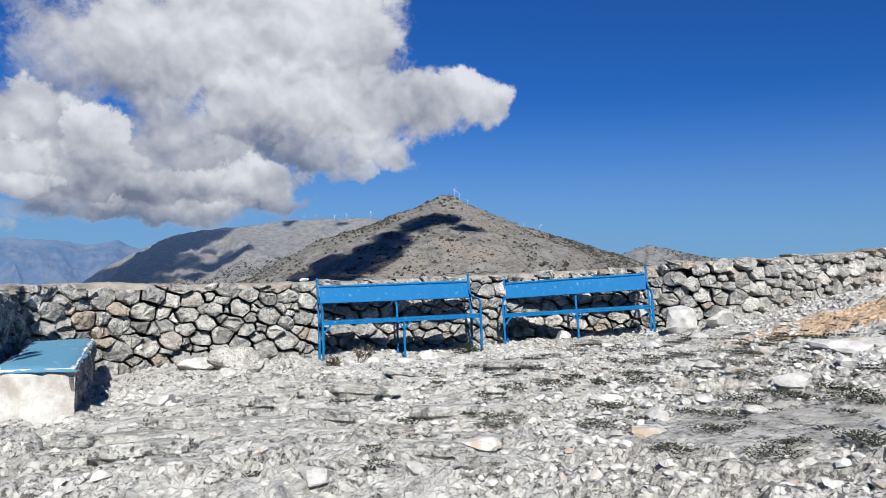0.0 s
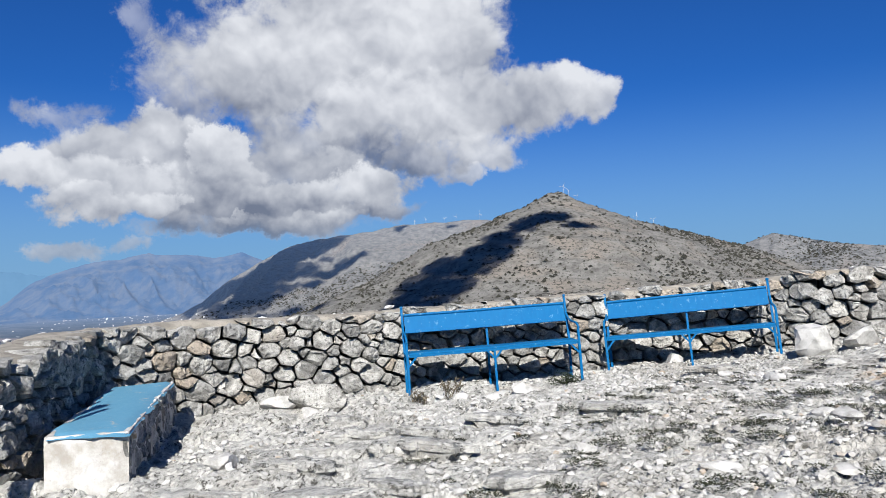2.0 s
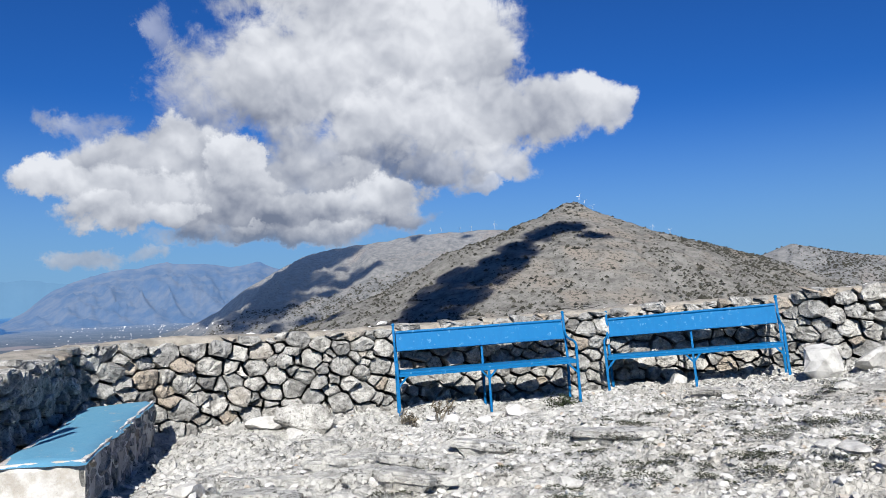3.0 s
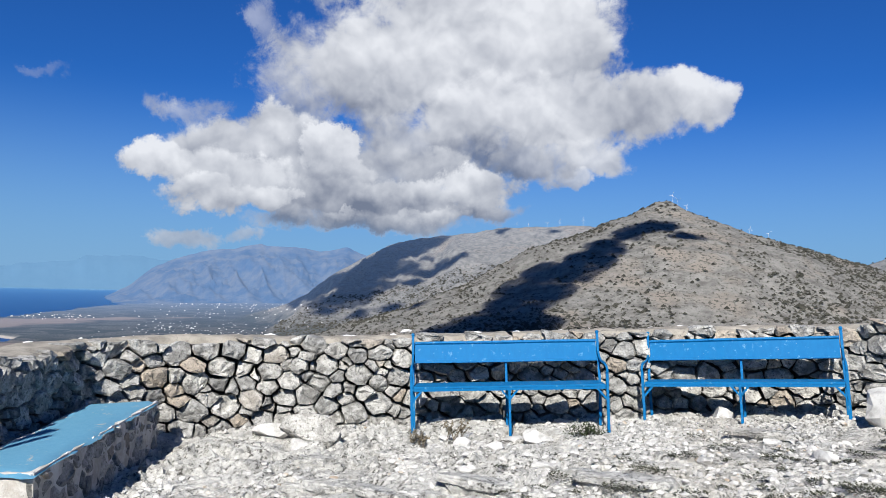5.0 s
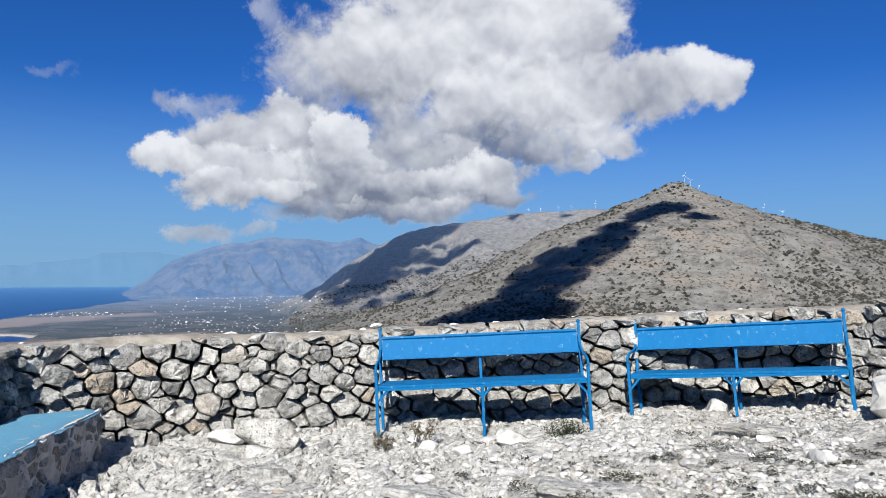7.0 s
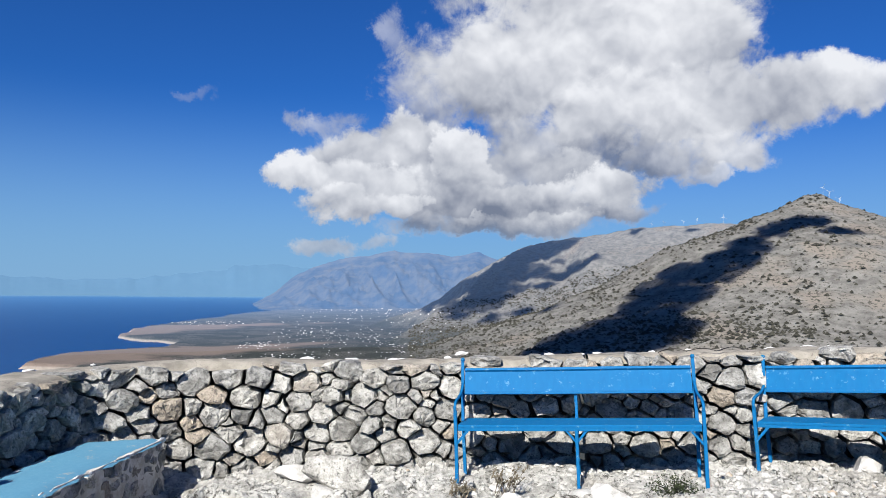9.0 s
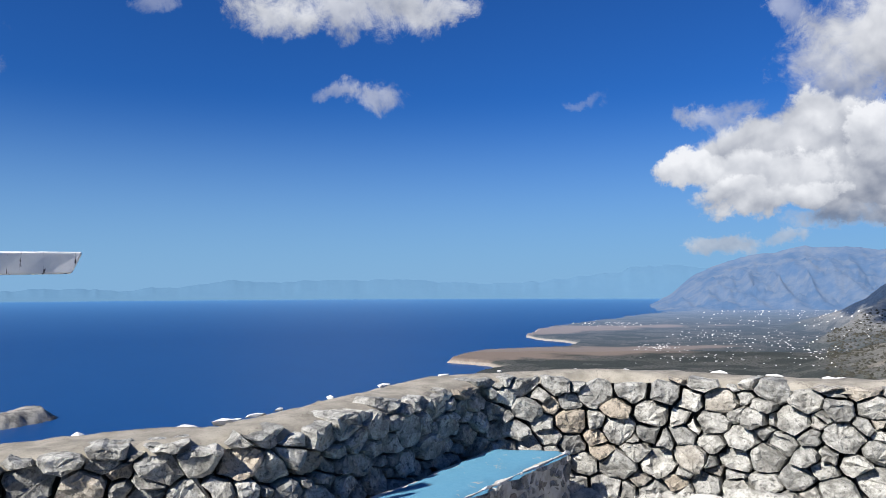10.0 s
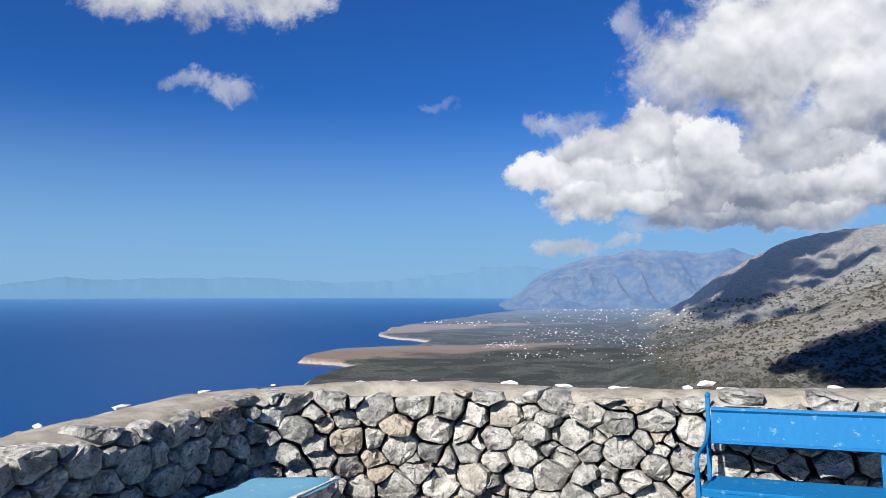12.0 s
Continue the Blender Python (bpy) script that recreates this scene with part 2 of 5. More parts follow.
def ground_paint(n, p):
    grain = n.noise(p, 75, 6, 0.74)
    patch = n.noise(p, 1.1, 5, 0.6)
    mid = n.noise(p, 7, 7, 0.68)
    c = n.mix(n.ramp(mid, 0.30, 0.60), (0.50, 0.492, 0.462), (0.93, 0.915, 0.87))
    split = n.add("ShaderNodeSeparateXYZ")
    n.put(split.inputs[0], n.vec("ADD", p, n.scaled(n.noise(p, 2.2, 4, 0.6, 0, True), 1.1)))
    east = n.ramp(split.outputs[0], 0.0, 2.6)
    dirt = n.ramp(n.math("ADD", patch, n.math("MULTIPLY", east, 0.12)), 0.55, 0.66)
    c = n.mix(n.math("MULTIPLY", dirt, 0.45), c, n.mix(mid, (0.52, 0.48, 0.42), (0.82, 0.78, 0.71)))
    ex = n.math("DIVIDE", n.math("SUBTRACT", split.outputs[0], 4.75), 1.45)
    ey = n.math("DIVIDE", n.math("SUBTRACT", split.outputs[1], 8.35), 0.85)
    soil = n.ramp(n.math("ADD", n.math("MULTIPLY", ex, ex), n.math("MULTIPLY", ey, ey)), 1.0, 0.45)
    c = n.mix(n.math("MULTIPLY", soil, 0.95), c, n.mix(mid, (0.86, 0.53, 0.29), (1.15, 0.90, 0.63)))
    bent = n.vec("ADD", p, n.scaled(n.noise(p, 5, 5, 0.65, 0, True), 0.35))
    crack = n.ramp(n.voronoi(n.vec("MULTIPLY", bent, (1.0, 1.9, 1.0)), 4.0, "DISTANCE_TO_EDGE"), 0.035, 0.0)
    some = n.ramp(n.noise(p, 2.6, 3), 0.46, 0.56)
    c = n.mix(n.math("MULTIPLY", n.math("MULTIPLY", crack, some), 0.18), c, (0.25, 0.23, 0.205))
    specks = n.math("MULTIPLY", n.ramp(n.noise(p, 24, 7, 0.74), 0.53, 0.60), n.ramp(n.noise(p, 3.2, 3), 0.34, 0.58))
    c = n.mix(n.math("MULTIPLY", specks, 0.9), c, (0.13, 0.12, 0.10))
    # angular chips bedded in the rock, each with its own tone
    chips = n.vec("ADD", p, n.scaled(n.noise(p, 14, 4, 0.6, 0, True), 0.10))
    tone = n.add("ShaderNodeSeparateXYZ")
    n.put(tone.inputs[0], n.voronoi(chips, 21.0, "F1", "Color"))
    c = n.mix(1.0, c, n.mix(tone.outputs[0], (0.84, 0.84, 0.84), (1.10, 1.095, 1.08)), "MULTIPLY")
    joint = n.ramp(n.voronoi(chips, 21.0, "DISTANCE_TO_EDGE"), 0.10, 0.0)
    loose = n.ramp(n.noise(p, 1.7, 3), 0.42, 0.60)
    c = n.mix(n.math("MULTIPLY", n.math("MULTIPLY", joint, loose), 0.12), c, (0.22, 0.20, 0.175))
    strata = n.noise(n.vec("MULTIPLY", bent, (2.0, 9.0, 14.0)), 3.0, 5, 0.62)
    h = n.math("ADD", n.math("ADD", n.math("MULTIPLY", grain, 0.45), n.math("MULTIPLY", mid, 1.3)), n.math("MULTIPLY", strata, 0.12))
    h = n.math("ADD", h, n.math("MULTIPLY", tone.outputs[1], n.math("MULTIPLY", loose, 0.7)))
    return c, n.math("SUBTRACT", h, n.math("ADD", n.math("MULTIPLY", crack, 0.25), n.math("ADD", n.math("MULTIPLY", specks, 0.6), n.math("MULTIPLY", joint, 0.4))))


def cement_paint(n, p):
    mid = n.noise(p, 6, 5, 0.6)
    grain = n.noise(p, 90, 5, 0.7)
    c = n.mix(n.ramp(mid, 0.3, 0.7), (0.33, 0.30, 0.25), (0.58, 0.53, 0.45))
    c = n.mix(n.ramp(grain, 0.55, 0.72), c, (0.24, 0.21, 0.18))
    crack = n.ramp(n.voronoi(n.vec("ADD", p, n.scaled(n.noise(p, 3, 4, 0.6, 0, True), 0.9)), 1.7, "DISTANCE_TO_EDGE"), 0.012, 0.0)
    c = n.mix(n.math("MULTIPLY", crack, 0.7), c, (0.22, 0.19, 0.16))
    return c, n.math("SUBTRACT", n.math("ADD", grain, mid), crack)


def blue_steel_paint(n, p):
    wear = n.noise(p, 16, 6, 0.7)
    streak = n.noise(n.vec("MULTIPLY", p, (9.0, 9.0, 1.5)), 3.0, 4, 0.6)
    c = n.mix(streak, (0.005, 0.165, 0.44), (0.010, 0.23, 0.56))
    c = n.mix(n.ramp(wear, 0.585, 0.68), c, (0.16, 0.40, 0.66))
    c = n.mix(n.ramp(n.noise(p, 37, 5, 0.7), 0.66, 0.70), c, (0.30, 0.42, 0.52))
    return c, wear


def blue_wash_paint(n, p):
    wear = n.noise(p, 5, 7, 0.72, 0.6)
    fine = n.noise(p, 34, 6, 0.7)
    c = n.mix(fine, (0.10, 0.36, 0.58), (0.22, 0.52, 0.74))
    c = n.mix(n.ramp(n.math("ADD", wear, n.math("MULTIPLY", n.math("SUBTRACT", fine, 0.5), 0.4)), 0.60, 0.68), c, (0.62, 0.60, 0.54))
    return c, n.math("ADD", wear, fine)


def plaster_paint(n, p):
    wear = n.noise(p, 6, 6, 0.68)
    fine = n.noise(p, 40, 6, 0.7)
    c = n.mix(n.ramp(wear, 0.35, 0.65), (0.66, 0.61, 0.54), (1.0, 0.985, 0.95))
    c = n.mix(n.ramp(fine, 0.62, 0.72), c, (0.38, 0.35, 0.31))
    return c, n.math("ADD", wear, n.math("MULTIPLY", fine, 0.5))


def white_wood_paint(n, p):
    grain = n.noise(n.vec("MULTIPLY", p, (14.0, 2.2, 2.2)), 7.0, 6, 0.7)
    long = n.noise(n.vec("MULTIPLY", p, (26.0, 26.0, 1.4)), 1.6, 5, 0.7)
    c = n.mix(grain, (1.15, 1.15, 1.14), (1.5, 1.5, 1.49))
    chips = n.ramp(n.math("ADD", n.math("MULTIPLY", long, 0.75), n.math("MULTIPLY", grain, 0.3)), 0.60, 0.625)
    c = n.mix(chips, c, (0.07, 0.055, 0.045))
    return c, n.math("SUBTRACT", grain, chips)


def whitewash_paint(n, p):
    a = n.noise(p, 12, 5, 0.6)
    return n.mix(a, (0.95, 0.94, 0.92), (1.3, 1.3, 1.29)), a


def leaf_paint(dark, light):
    def paint(n, p):
        return n.mix(n.math("ADD", n.math("MULTIPLY", island(n), 0.7), n.math("MULTIPLY", n.noise(p, 3, 3), 0.3)), dark, light), None
    return paint


def mountain_paint(n, p):
    broad = n.noise(p, 0.02, 6, 0.6)
    mid = n.noise(p, 0.12, 6, 0.68)
    bush = n.noise(p, 0.45, 5, 0.6)
    c = n.mix(n.ramp(mid, 0.3, 0.65), (0.17, 0.164, 0.152), (0.345, 0.333, 0.31))
    c = n.mix(n.ramp(broad, 0.52, 0.66), c, (0.34, 0.30, 0.26))
    c = n.mix(n.ramp(n.math("ADD", bush, n.math("MULTIPLY", n.math("SUBTRACT", broad, 0.5), 0.35)), 0.56, 0.66), c, (0.13, 0.125, 0.105))
    split = n.add("ShaderNodeSeparateXYZ")
    n.put(split.inputs[0], p)
    low = n.ramp(n.math("ADD", split.outputs[2], n.math("MULTIPLY", n.noise(p, 0.03, 4), 22.0)), -20.0, -46.0)
    field = n.voronoi(n.vec("ADD", p, n.scaled(n.noise(p, 0.05, 4, 0.6, 0, True), 14.0)), 0.045, "F1", "Color")
    fsplit = n.add("ShaderNodeSeparateXYZ")
    n.put(fsplit.inputs[0], field)
    plain = n.mix(n.ramp(fsplit.outputs[0], 0.25, 0.85), (0.060, 0.070, 0.068), (0.135, 0.135, 0.13))
    plain = n.mix(n.ramp(bush, 0.50, 0.60), plain, (0.05, 0.062, 0.055))
    c = n.mix(low, c, plain)
    # bare reddish headlands by the water
    flat = n.vec("MULTIPLY", p, (1.0, 1.0, 0.0))
    length = n.add("ShaderNodeVectorMath", operation="LENGTH")
    n.put(length.inputs[0], flat)
    ragged = n.math("MULTIPLY", n.math("SUBTRACT", n.noise(p, 0.014, 5, 0.6), 0.5), 170.0)
    off = n.math("ADD", length.outputs["Value"], ragged)
    west = n.math("ADD", split.outputs[0], n.math("MULTIPLY", ragged, 1.4))
    near_cape = n.math("MULTIPLY", n.math("MULTIPLY", n.ramp(off, 655.0, 680.0), n.ramp(off, 860.0, 830.0)), n.ramp(west, -500.0, -560.0))
    far_cape = n.math("MULTIPLY", n.math("MULTIPLY", n.ramp(off, 985.0, 1010.0), n.ramp(off, 1300.0, 1260.0)), n.ramp(west, -800.0, -870.0))
    bare = n.math("MULTIPLY", n.math("MAXIMUM", near_cape, far_cape), 0.9)
    c = n.mix(bare, c, n.mix(mid, (0.25, 0.195, 0.165), (0.37, 0.295, 0.25)))
    cliff = n.math("MULTIPLY", n.ramp(split.outputs[2], -64.6, -66.4), n.ramp(split.outputs[0], -250.0, -330.0))
    c = n.mix(n.math("MULTIPLY", cliff, 0.8), c, (0.50, 0.44, 0.38))
    # the bare pale rock of the low cape
    islet = n.math("MULTIPLY", n.ramp(split.outputs[1], 90.0, 40.0), n.ramp(split.outputs[0], -200.0, -260.0))
    c = n.mix(islet, c, n.mix(n.ramp(mid, 0.35, 0.6), (0.20, 0.195, 0.185), (0.52, 0.50, 0.46)))
    return c, n.math("ADD", n.math("MULTIPLY", mid, 1.0), n.math("MULTIPLY", bush, 0.5))


def far_paint(dark, light):
    def paint(n, p):
        a = n.noise(p, 0.012, 7, 0.7)
        return n.mix(n.ramp(a, 0.35, 0.68), dark, light), a
    return paint


def sea_paint(n, p):
    a = n.noise(n.vec("MULTIPLY", p, (1.0, 2.2, 1.0)), 0.012, 5, 0.6)
    return n.mix(a, (0.006, 0.068, 0.25), (0.010, 0.092, 0.31)), None


M_STONE = material("limestone", stone_paint(own_random), 0.9, bump=0.8, distance=0.026)
M_PALE = material("pale limestone", pale_paint, 0.92, bump=0.5, distance=0.014)
M_PALE_LOOSE = material("pale rubble", lambda n, p: pale_paint(n, n.vec("ADD", p, n.scaled((5.0, 3.0, 1.0), island(n)))), 0.92, bump=0.4, distance=0.01)
M_GROUND = material("rocky ground", ground_paint, 0.92, bump=0.9, distance=0.018)
M_CEMENT = material("rough cement", cement_paint, 0.95, bump=0.5, distance=0.008)
# core colour is set dark so the gaps between stones read as voids
M_CORE = material("darkened wall core", lambda n, p: (n.mix(n.noise(p, 9, 5), (0.10, 0.09, 0.08), (0.22, 0.20, 0.18)), n.noise(p, 30, 4)), 0.95)
M_BLUE = material("blue painted steel", blue_steel_paint, 0.62, specular=0.12, bump=0.15, distance=0.003)
M_WASH = material("worn light blue paint", blue_wash_paint, 0.8, bump=0.4, distance=0.006)
M_PLASTER = material("patched lime plaster", plaster_paint, 0.9, bump=0.9, distance=0.02)
M_WOOD = material("chipped white wood", white_wood_paint, 0.6, bump=0.5, distance=0.004)
M_WHITE = material("whitewashed stone", whitewash_paint, 0.85, bump=0.4, distance=0.01)
M_PLANT = material("low green herb", leaf_paint((0.03, 0.034, 0.018), (0.085, 0.09, 0.045)), 0.8)
M_DRY = material("dry thistle", leaf_paint((0.20, 0.16, 0.11), (0.45, 0.38, 0.27)), 0.85)
M_SHRUB = material("green shrub", leaf_paint((0.03, 0.045, 0.015), (0.09, 0.12, 0.04)), 0.75)
M_HILL = material("scrubby limestone hills", mountain_paint, 0.95, specular=0.1, bump=0.6, distance=1.6)
M_SEA = material("deep blue sea", sea_paint, 0.4, specular=0.3)
M_WIRE = material("black wire", lambda n, p: (n.mix(n.noise(p, 40, 3), (0.015, 0.015, 0.018), (0.05, 0.045, 0.04)), None), 0.5, metallic=0.6)
M_TURBINE = material("white turbine paint", lambda n, p: (n.mix(n.noise(p, 0.5, 2), (0.78, 0.79, 0.8), (0.85, 0.85, 0.86)), None), 0.5)
def thin(m, through_share):
    """Lets a share of the light pass, as a thin cloud does."""
    t = m.node_tree
    end = t.nodes["Material Output"]
    mixer, clear = t.nodes.new("ShaderNodeMixShader"), t.nodes.new("ShaderNodeBsdfTransparent")
    mixer.inputs[0].default_value = through_share
    t.links.new(end.inputs[0].links[0].from_socket, mixer.inputs[1])
    t.links.new(clear.outputs[0], mixer.inputs[2])
    t.links.new(mixer.outputs[0], end.inputs[0])
    return m


M_CLOUD = material("cloud", lambda n, p: (n.mix(n.noise(p, 0.02, 3), (0.8, 0.8, 0.8), (0.9, 0.9, 0.9)), None), 1.0, specular=0.0)
thin(M_CLOUD, 0.42)


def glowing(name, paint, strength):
    """Distant land as a plain backdrop: its haze is painted in as base colour and emission."""
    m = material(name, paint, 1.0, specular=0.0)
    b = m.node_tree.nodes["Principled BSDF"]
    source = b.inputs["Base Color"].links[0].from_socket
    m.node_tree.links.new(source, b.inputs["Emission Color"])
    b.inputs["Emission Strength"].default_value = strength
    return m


def hazy(name, paint, near, far, haze_glow, rough=0.95, specular=0.1):
    """Far backdrop land or sea: bluish emission that grows with distance imitates haze."""
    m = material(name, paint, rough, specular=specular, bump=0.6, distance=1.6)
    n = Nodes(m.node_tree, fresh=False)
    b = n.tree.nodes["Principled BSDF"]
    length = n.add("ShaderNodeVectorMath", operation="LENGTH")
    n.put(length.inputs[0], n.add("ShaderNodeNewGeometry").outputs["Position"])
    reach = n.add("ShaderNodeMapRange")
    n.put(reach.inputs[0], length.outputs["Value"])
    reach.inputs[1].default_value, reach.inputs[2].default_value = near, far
    n.put(b.inputs["Emission Color"], n.mix(reach.outputs[0], (0.0, 0.0, 0.0), haze_glow))
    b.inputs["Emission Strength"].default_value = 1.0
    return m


# the blues and their emission stand in for haze on far land
M_FAR = glowing("mountains with painted blue haze", far_paint((0.052, 0.092, 0.170), (0.094, 0.122, 0.178)), 1.8)
M_FARTHEST = glowing("far coast with painted blue haze", far_paint((0.060, 0.118, 0.188), (0.063, 0.122, 0.192)), 2.0)
# far hills and sea emit a bluish tint in place of haze
M_HILL_FAR = hazy("scrubby hills and plain, painted haze glow", mountain_paint, 600.0, 2100.0, (0.085, 0.128, 0.215))
M_SEA_FAR = hazy("far sea with painted haze glow", sea_paint, 1100.0, 4900.0, (0.048, 0.112, 0.185), 0.4, 0.3)
M_BUSH = material("dark evergreen scrub", leaf_paint((0.045, 0.045, 0.036), (0.13, 0.125, 0.10)), 0.9, specular=0.1)


# ---- helpers of this place ----
def part(name, bm, mat, parent=None, label="", smooth=False):
    me = bpy.data.meshes.new(name)
    bm.to_mesh(me)
    bm.free()
    me.materials.append(mat)
    if smooth:
        me.polygons.foreach_set("use_smooth", [True] * len(me.polygons))
    ob = new(name, me)
    ob.parent = parent
    if label:
        ob["label"] = label
    return ob


def from_lists(name, verts, faces, mat, parent=None, smooth=False):
    me = bpy.data.meshes.new(name)
    me.from_pydata(verts, [], faces)
    me.materials.append(mat)
    if smooth:
        me.polygons.foreach_set("use_smooth", [True] * len(me.polygons))
    me.update()
    ob = new(name, me)
    ob.parent = parent
    return ob


def grid_mesh(name, xs, ys, zs, mat, smooth=True):
    """A sheet from 2D arrays of places."""
    h, w = xs.shape
    me = bpy.data.meshes.new(name)
    me.vertices.add(h * w)
    me.vertices.foreach_set("co", np.stack([xs, ys, zs], -1).astype(np.float32).ravel())
    idx = np.arange(h * w).reshape(h, w)
    quads = np.stack([idx[:-1, :-1], idx[:-1, 1:], idx[1:, 1:], idx[1:, :-1]], -1).reshape(-1, 4)
    me.loops.add(quads.size)
    me.loops.foreach_set("vertex_index", quads.ravel().astype(np.int32))
    me.polygons.add(len(quads))
    me.polygons.foreach_set("loop_start", np.arange(0, quads.size, 4, dtype=np.int32))
    me.polygons.foreach_set("use_smooth", np.full(len(quads), smooth))
    me.update(calc_edges=True)
    me.validate()
    me.materials.append(mat)
    return new(name, me)


def triangle_mesh(name, verts, faces, mat):
    """Many small triangles from arrays."""
    me = bpy.data.meshes.new(name)
    me.vertices.add(len(verts))
    me.vertices.foreach_set("co", np.asarray(verts, np.float32).ravel())
    me.loops.add(faces.size)
    me.loops.foreach_set("vertex_index", faces.ravel().astype(np.int32))
    me.polygons.add(len(faces))
    me.polygons.foreach_set("loop_start", np.arange(0, faces.size, 3, dtype=np.int32))
    me.update(calc_edges=True)
    me.materials.append(mat)
    return new(name, me)


def hash2(ix, iy, seed):
    h = (ix.astype(np.int64) * 374761393 + iy.astype(np.int64) * 668265263 + seed * 1442695041) & 0xFFFFFFFF
    h = ((h ^ (h >> 13)) * 1274126177) & 0xFFFFFFFF
    return ((h ^ (h >> 16)) & 0xFFFF) / 65535.0


def vnoise(x, y, seed=0):
    """Smooth value noise, -1 to 1."""
    ix, iy = np.floor(x), np.floor(y)
    fx, fy = x - ix, y - iy
    fx, fy = fx * fx * fx * (fx * (fx * 6 - 15) + 10), fy * fy * fy * (fy * (fy * 6 - 15) + 10)
    a, b = hash2(ix, iy, seed), hash2(ix + 1, iy, seed)
    c, d = hash2(ix, iy + 1, seed), hash2(ix + 1, iy + 1, seed)
    return 2 * ((a + (b - a) * fx) * (1 - fy) + (c + (d - c) * fx) * fy) - 1


def fbm(x, y, octaves=5, seed=0, gain=0.5, ridged=False):
    total, amp, norm = 0.0, 1.0, 0.0
    for o in range(octaves):
        v = vnoise(x * 2 ** o + 17.3 * o, y * 2 ** o - 9.1 * o, seed + o)
        total = total + amp * (1 - 2 * np.abs(v) if ridged else v)
        norm += amp
        amp *= gain
    return total / norm


def cells(x, y, seed=0):
    """Voronoi: distance to the nearest seed, gap to the second, and the nearest one's own random number and offset."""
    ix, iy = np.floor(x), np.floor(y)
    f1, f2 = np.full(x.shape, 9.0), np.full(x.shape, 9.0)
    own, ox, oy = np.zeros(x.shape), np.zeros(x.shape), np.zeros(x.shape)
    for dx in (-1, 0, 1):
        for dy in (-1, 0, 1):
            px, py = ix + dx + hash2(ix + dx, iy + dy, seed), iy + dy + hash2(ix + dx, iy + dy, seed + 7)
            d = np.hypot(px - x, py - y)
            near = d < f1
            f2 = np.where(near, f1, np.minimum(f2, d))
            own = np.where(near, hash2(ix + dx, iy + dy, seed + 13), own)
            ox, oy = np.where(near, x - px, ox), np.where(near, y - py, oy)
            f1 = np.where(near, d, f1)
    return f1, f2 - f1, own, ox, oy


def smooth_line(points, step):
    """A curve through the points, resampled about every step metres (in the first two values)."""
    pts = np.array(points, float)
    ext = np.vstack([2 * pts[0] - pts[1], pts, 2 * pts[-1] - pts[-2]])
    out = []
    for i in range(1, len(ext) - 2):
        a, b, c, d = ext[i - 1:i + 3]
        count = max(2, int(np.linalg.norm((c - b)[:2]) / step))
        for k in range(count):
            t = k / count
            out.append(0.5 * (2 * b + (c - a) * t + (2 * a - 5 * b + 4 * c - d) * t * t + (3 * b - a - 3 * c + d) * t ** 3))
    out.append(pts[-1])
    return np.array(out)


# inner face of the enclosing wall: x, y, height of its top
WALL = [(-3.2, -1.0, 1.27), (-3.35, 1.5, 1.36), (-3.46, 3.0, 1.40), (-3.40, 4.1, 1.43), (-3.24, 4.97, 1.46), (-3.48, 5.75, 1.50),
        (-4.02, 6.82, 1.53), (-4.13, 7.4, 1.55), (-3.74, 8.15, 1.56), (-3.03, 8.75, 1.57), (-2.28, 9.05, 1.58), (-1.6, 9.52, 1.61),
        (-0.75, 9.98, 1.66), (0.4, 10.40, 1.73), (1.2, 10.72, 1.78), (2.0, 10.80, 1.83), (2.6, 10.66, 1.88), (3.1, 10.32, 1.94), (3.8, 10.30, 1.97),
        (4.85, 10.95, 2.04), (6.6, 12.2, 2.2), (8.6, 13.4, 2.4)]
LINE = smooth_line(WALL, 0.06)
ALONG = np.concatenate([[0], np.cumsum(np.hypot(*np.diff(LINE[:, :2], axis=0).T))])


def on_wall(s):
    """Place, heading and top height at s metres along the wall."""
    x, y, top = (np.interp(s, ALONG, LINE[:, i]) for i in range(3))
    x2, y2 = np.interp(s + 0.05, ALONG, LINE[:, 0]), np.interp(s + 0.05, ALONG, LINE[:, 1])
    x1, y1 = np.interp(s - 0.05, ALONG, LINE[:, 0]), np.interp(s - 0.05, ALONG, LINE[:, 1])
    d = np.hypot(x2 - x1, y2 - y1) + 1e-9
    return x, y, (x2 - x1) / d, (y2 - y1) / d, top


def lie(x, y):
    """The smooth lie of the land inside the wall."""
    x, y = np.asarray(x, float), np.asarray(y, float)
    z = 0.77 + 0.075 * x + 0.006 * x * x + 0.15 * np.maximum(0, x - 3.1) ** 1.3 * np.exp(-((y - 7.6) / 3.2) ** 2)
    return z - 0.16 * np.maximum(0, 3.0 - y) + 0.02 * np.maximum(0, -0.2 - 0.2 * (x + 3) ** 2 + (y - 8))


def wall_side(x, y):
    """How far a place lies beyond the wall's inner face (negative inside)."""
    best = np.full(np.shape(x), 1e9)
    side = np.zeros(np.shape(x))
    for i in range(0, len(LINE) - 4, 4):
        ax, ay, bx, by = *LINE[i, :2], *LINE[i + 4, :2]
        t = np.clip(((x - ax) * (bx - ax) + (y - ay) * (by - ay)) / ((bx - ax) ** 2 + (by - ay) ** 2), 0, 1)
        d = np.hypot(x - ax - t * (bx - ax), y - ay - t * (by - ay))
        cross = (bx - ax) * (y - ay) - (by - ay) * (x - ax)
        side = np.where(d < best, np.sign(cross), side)
        best = np.minimum(best, d)
    return best * side


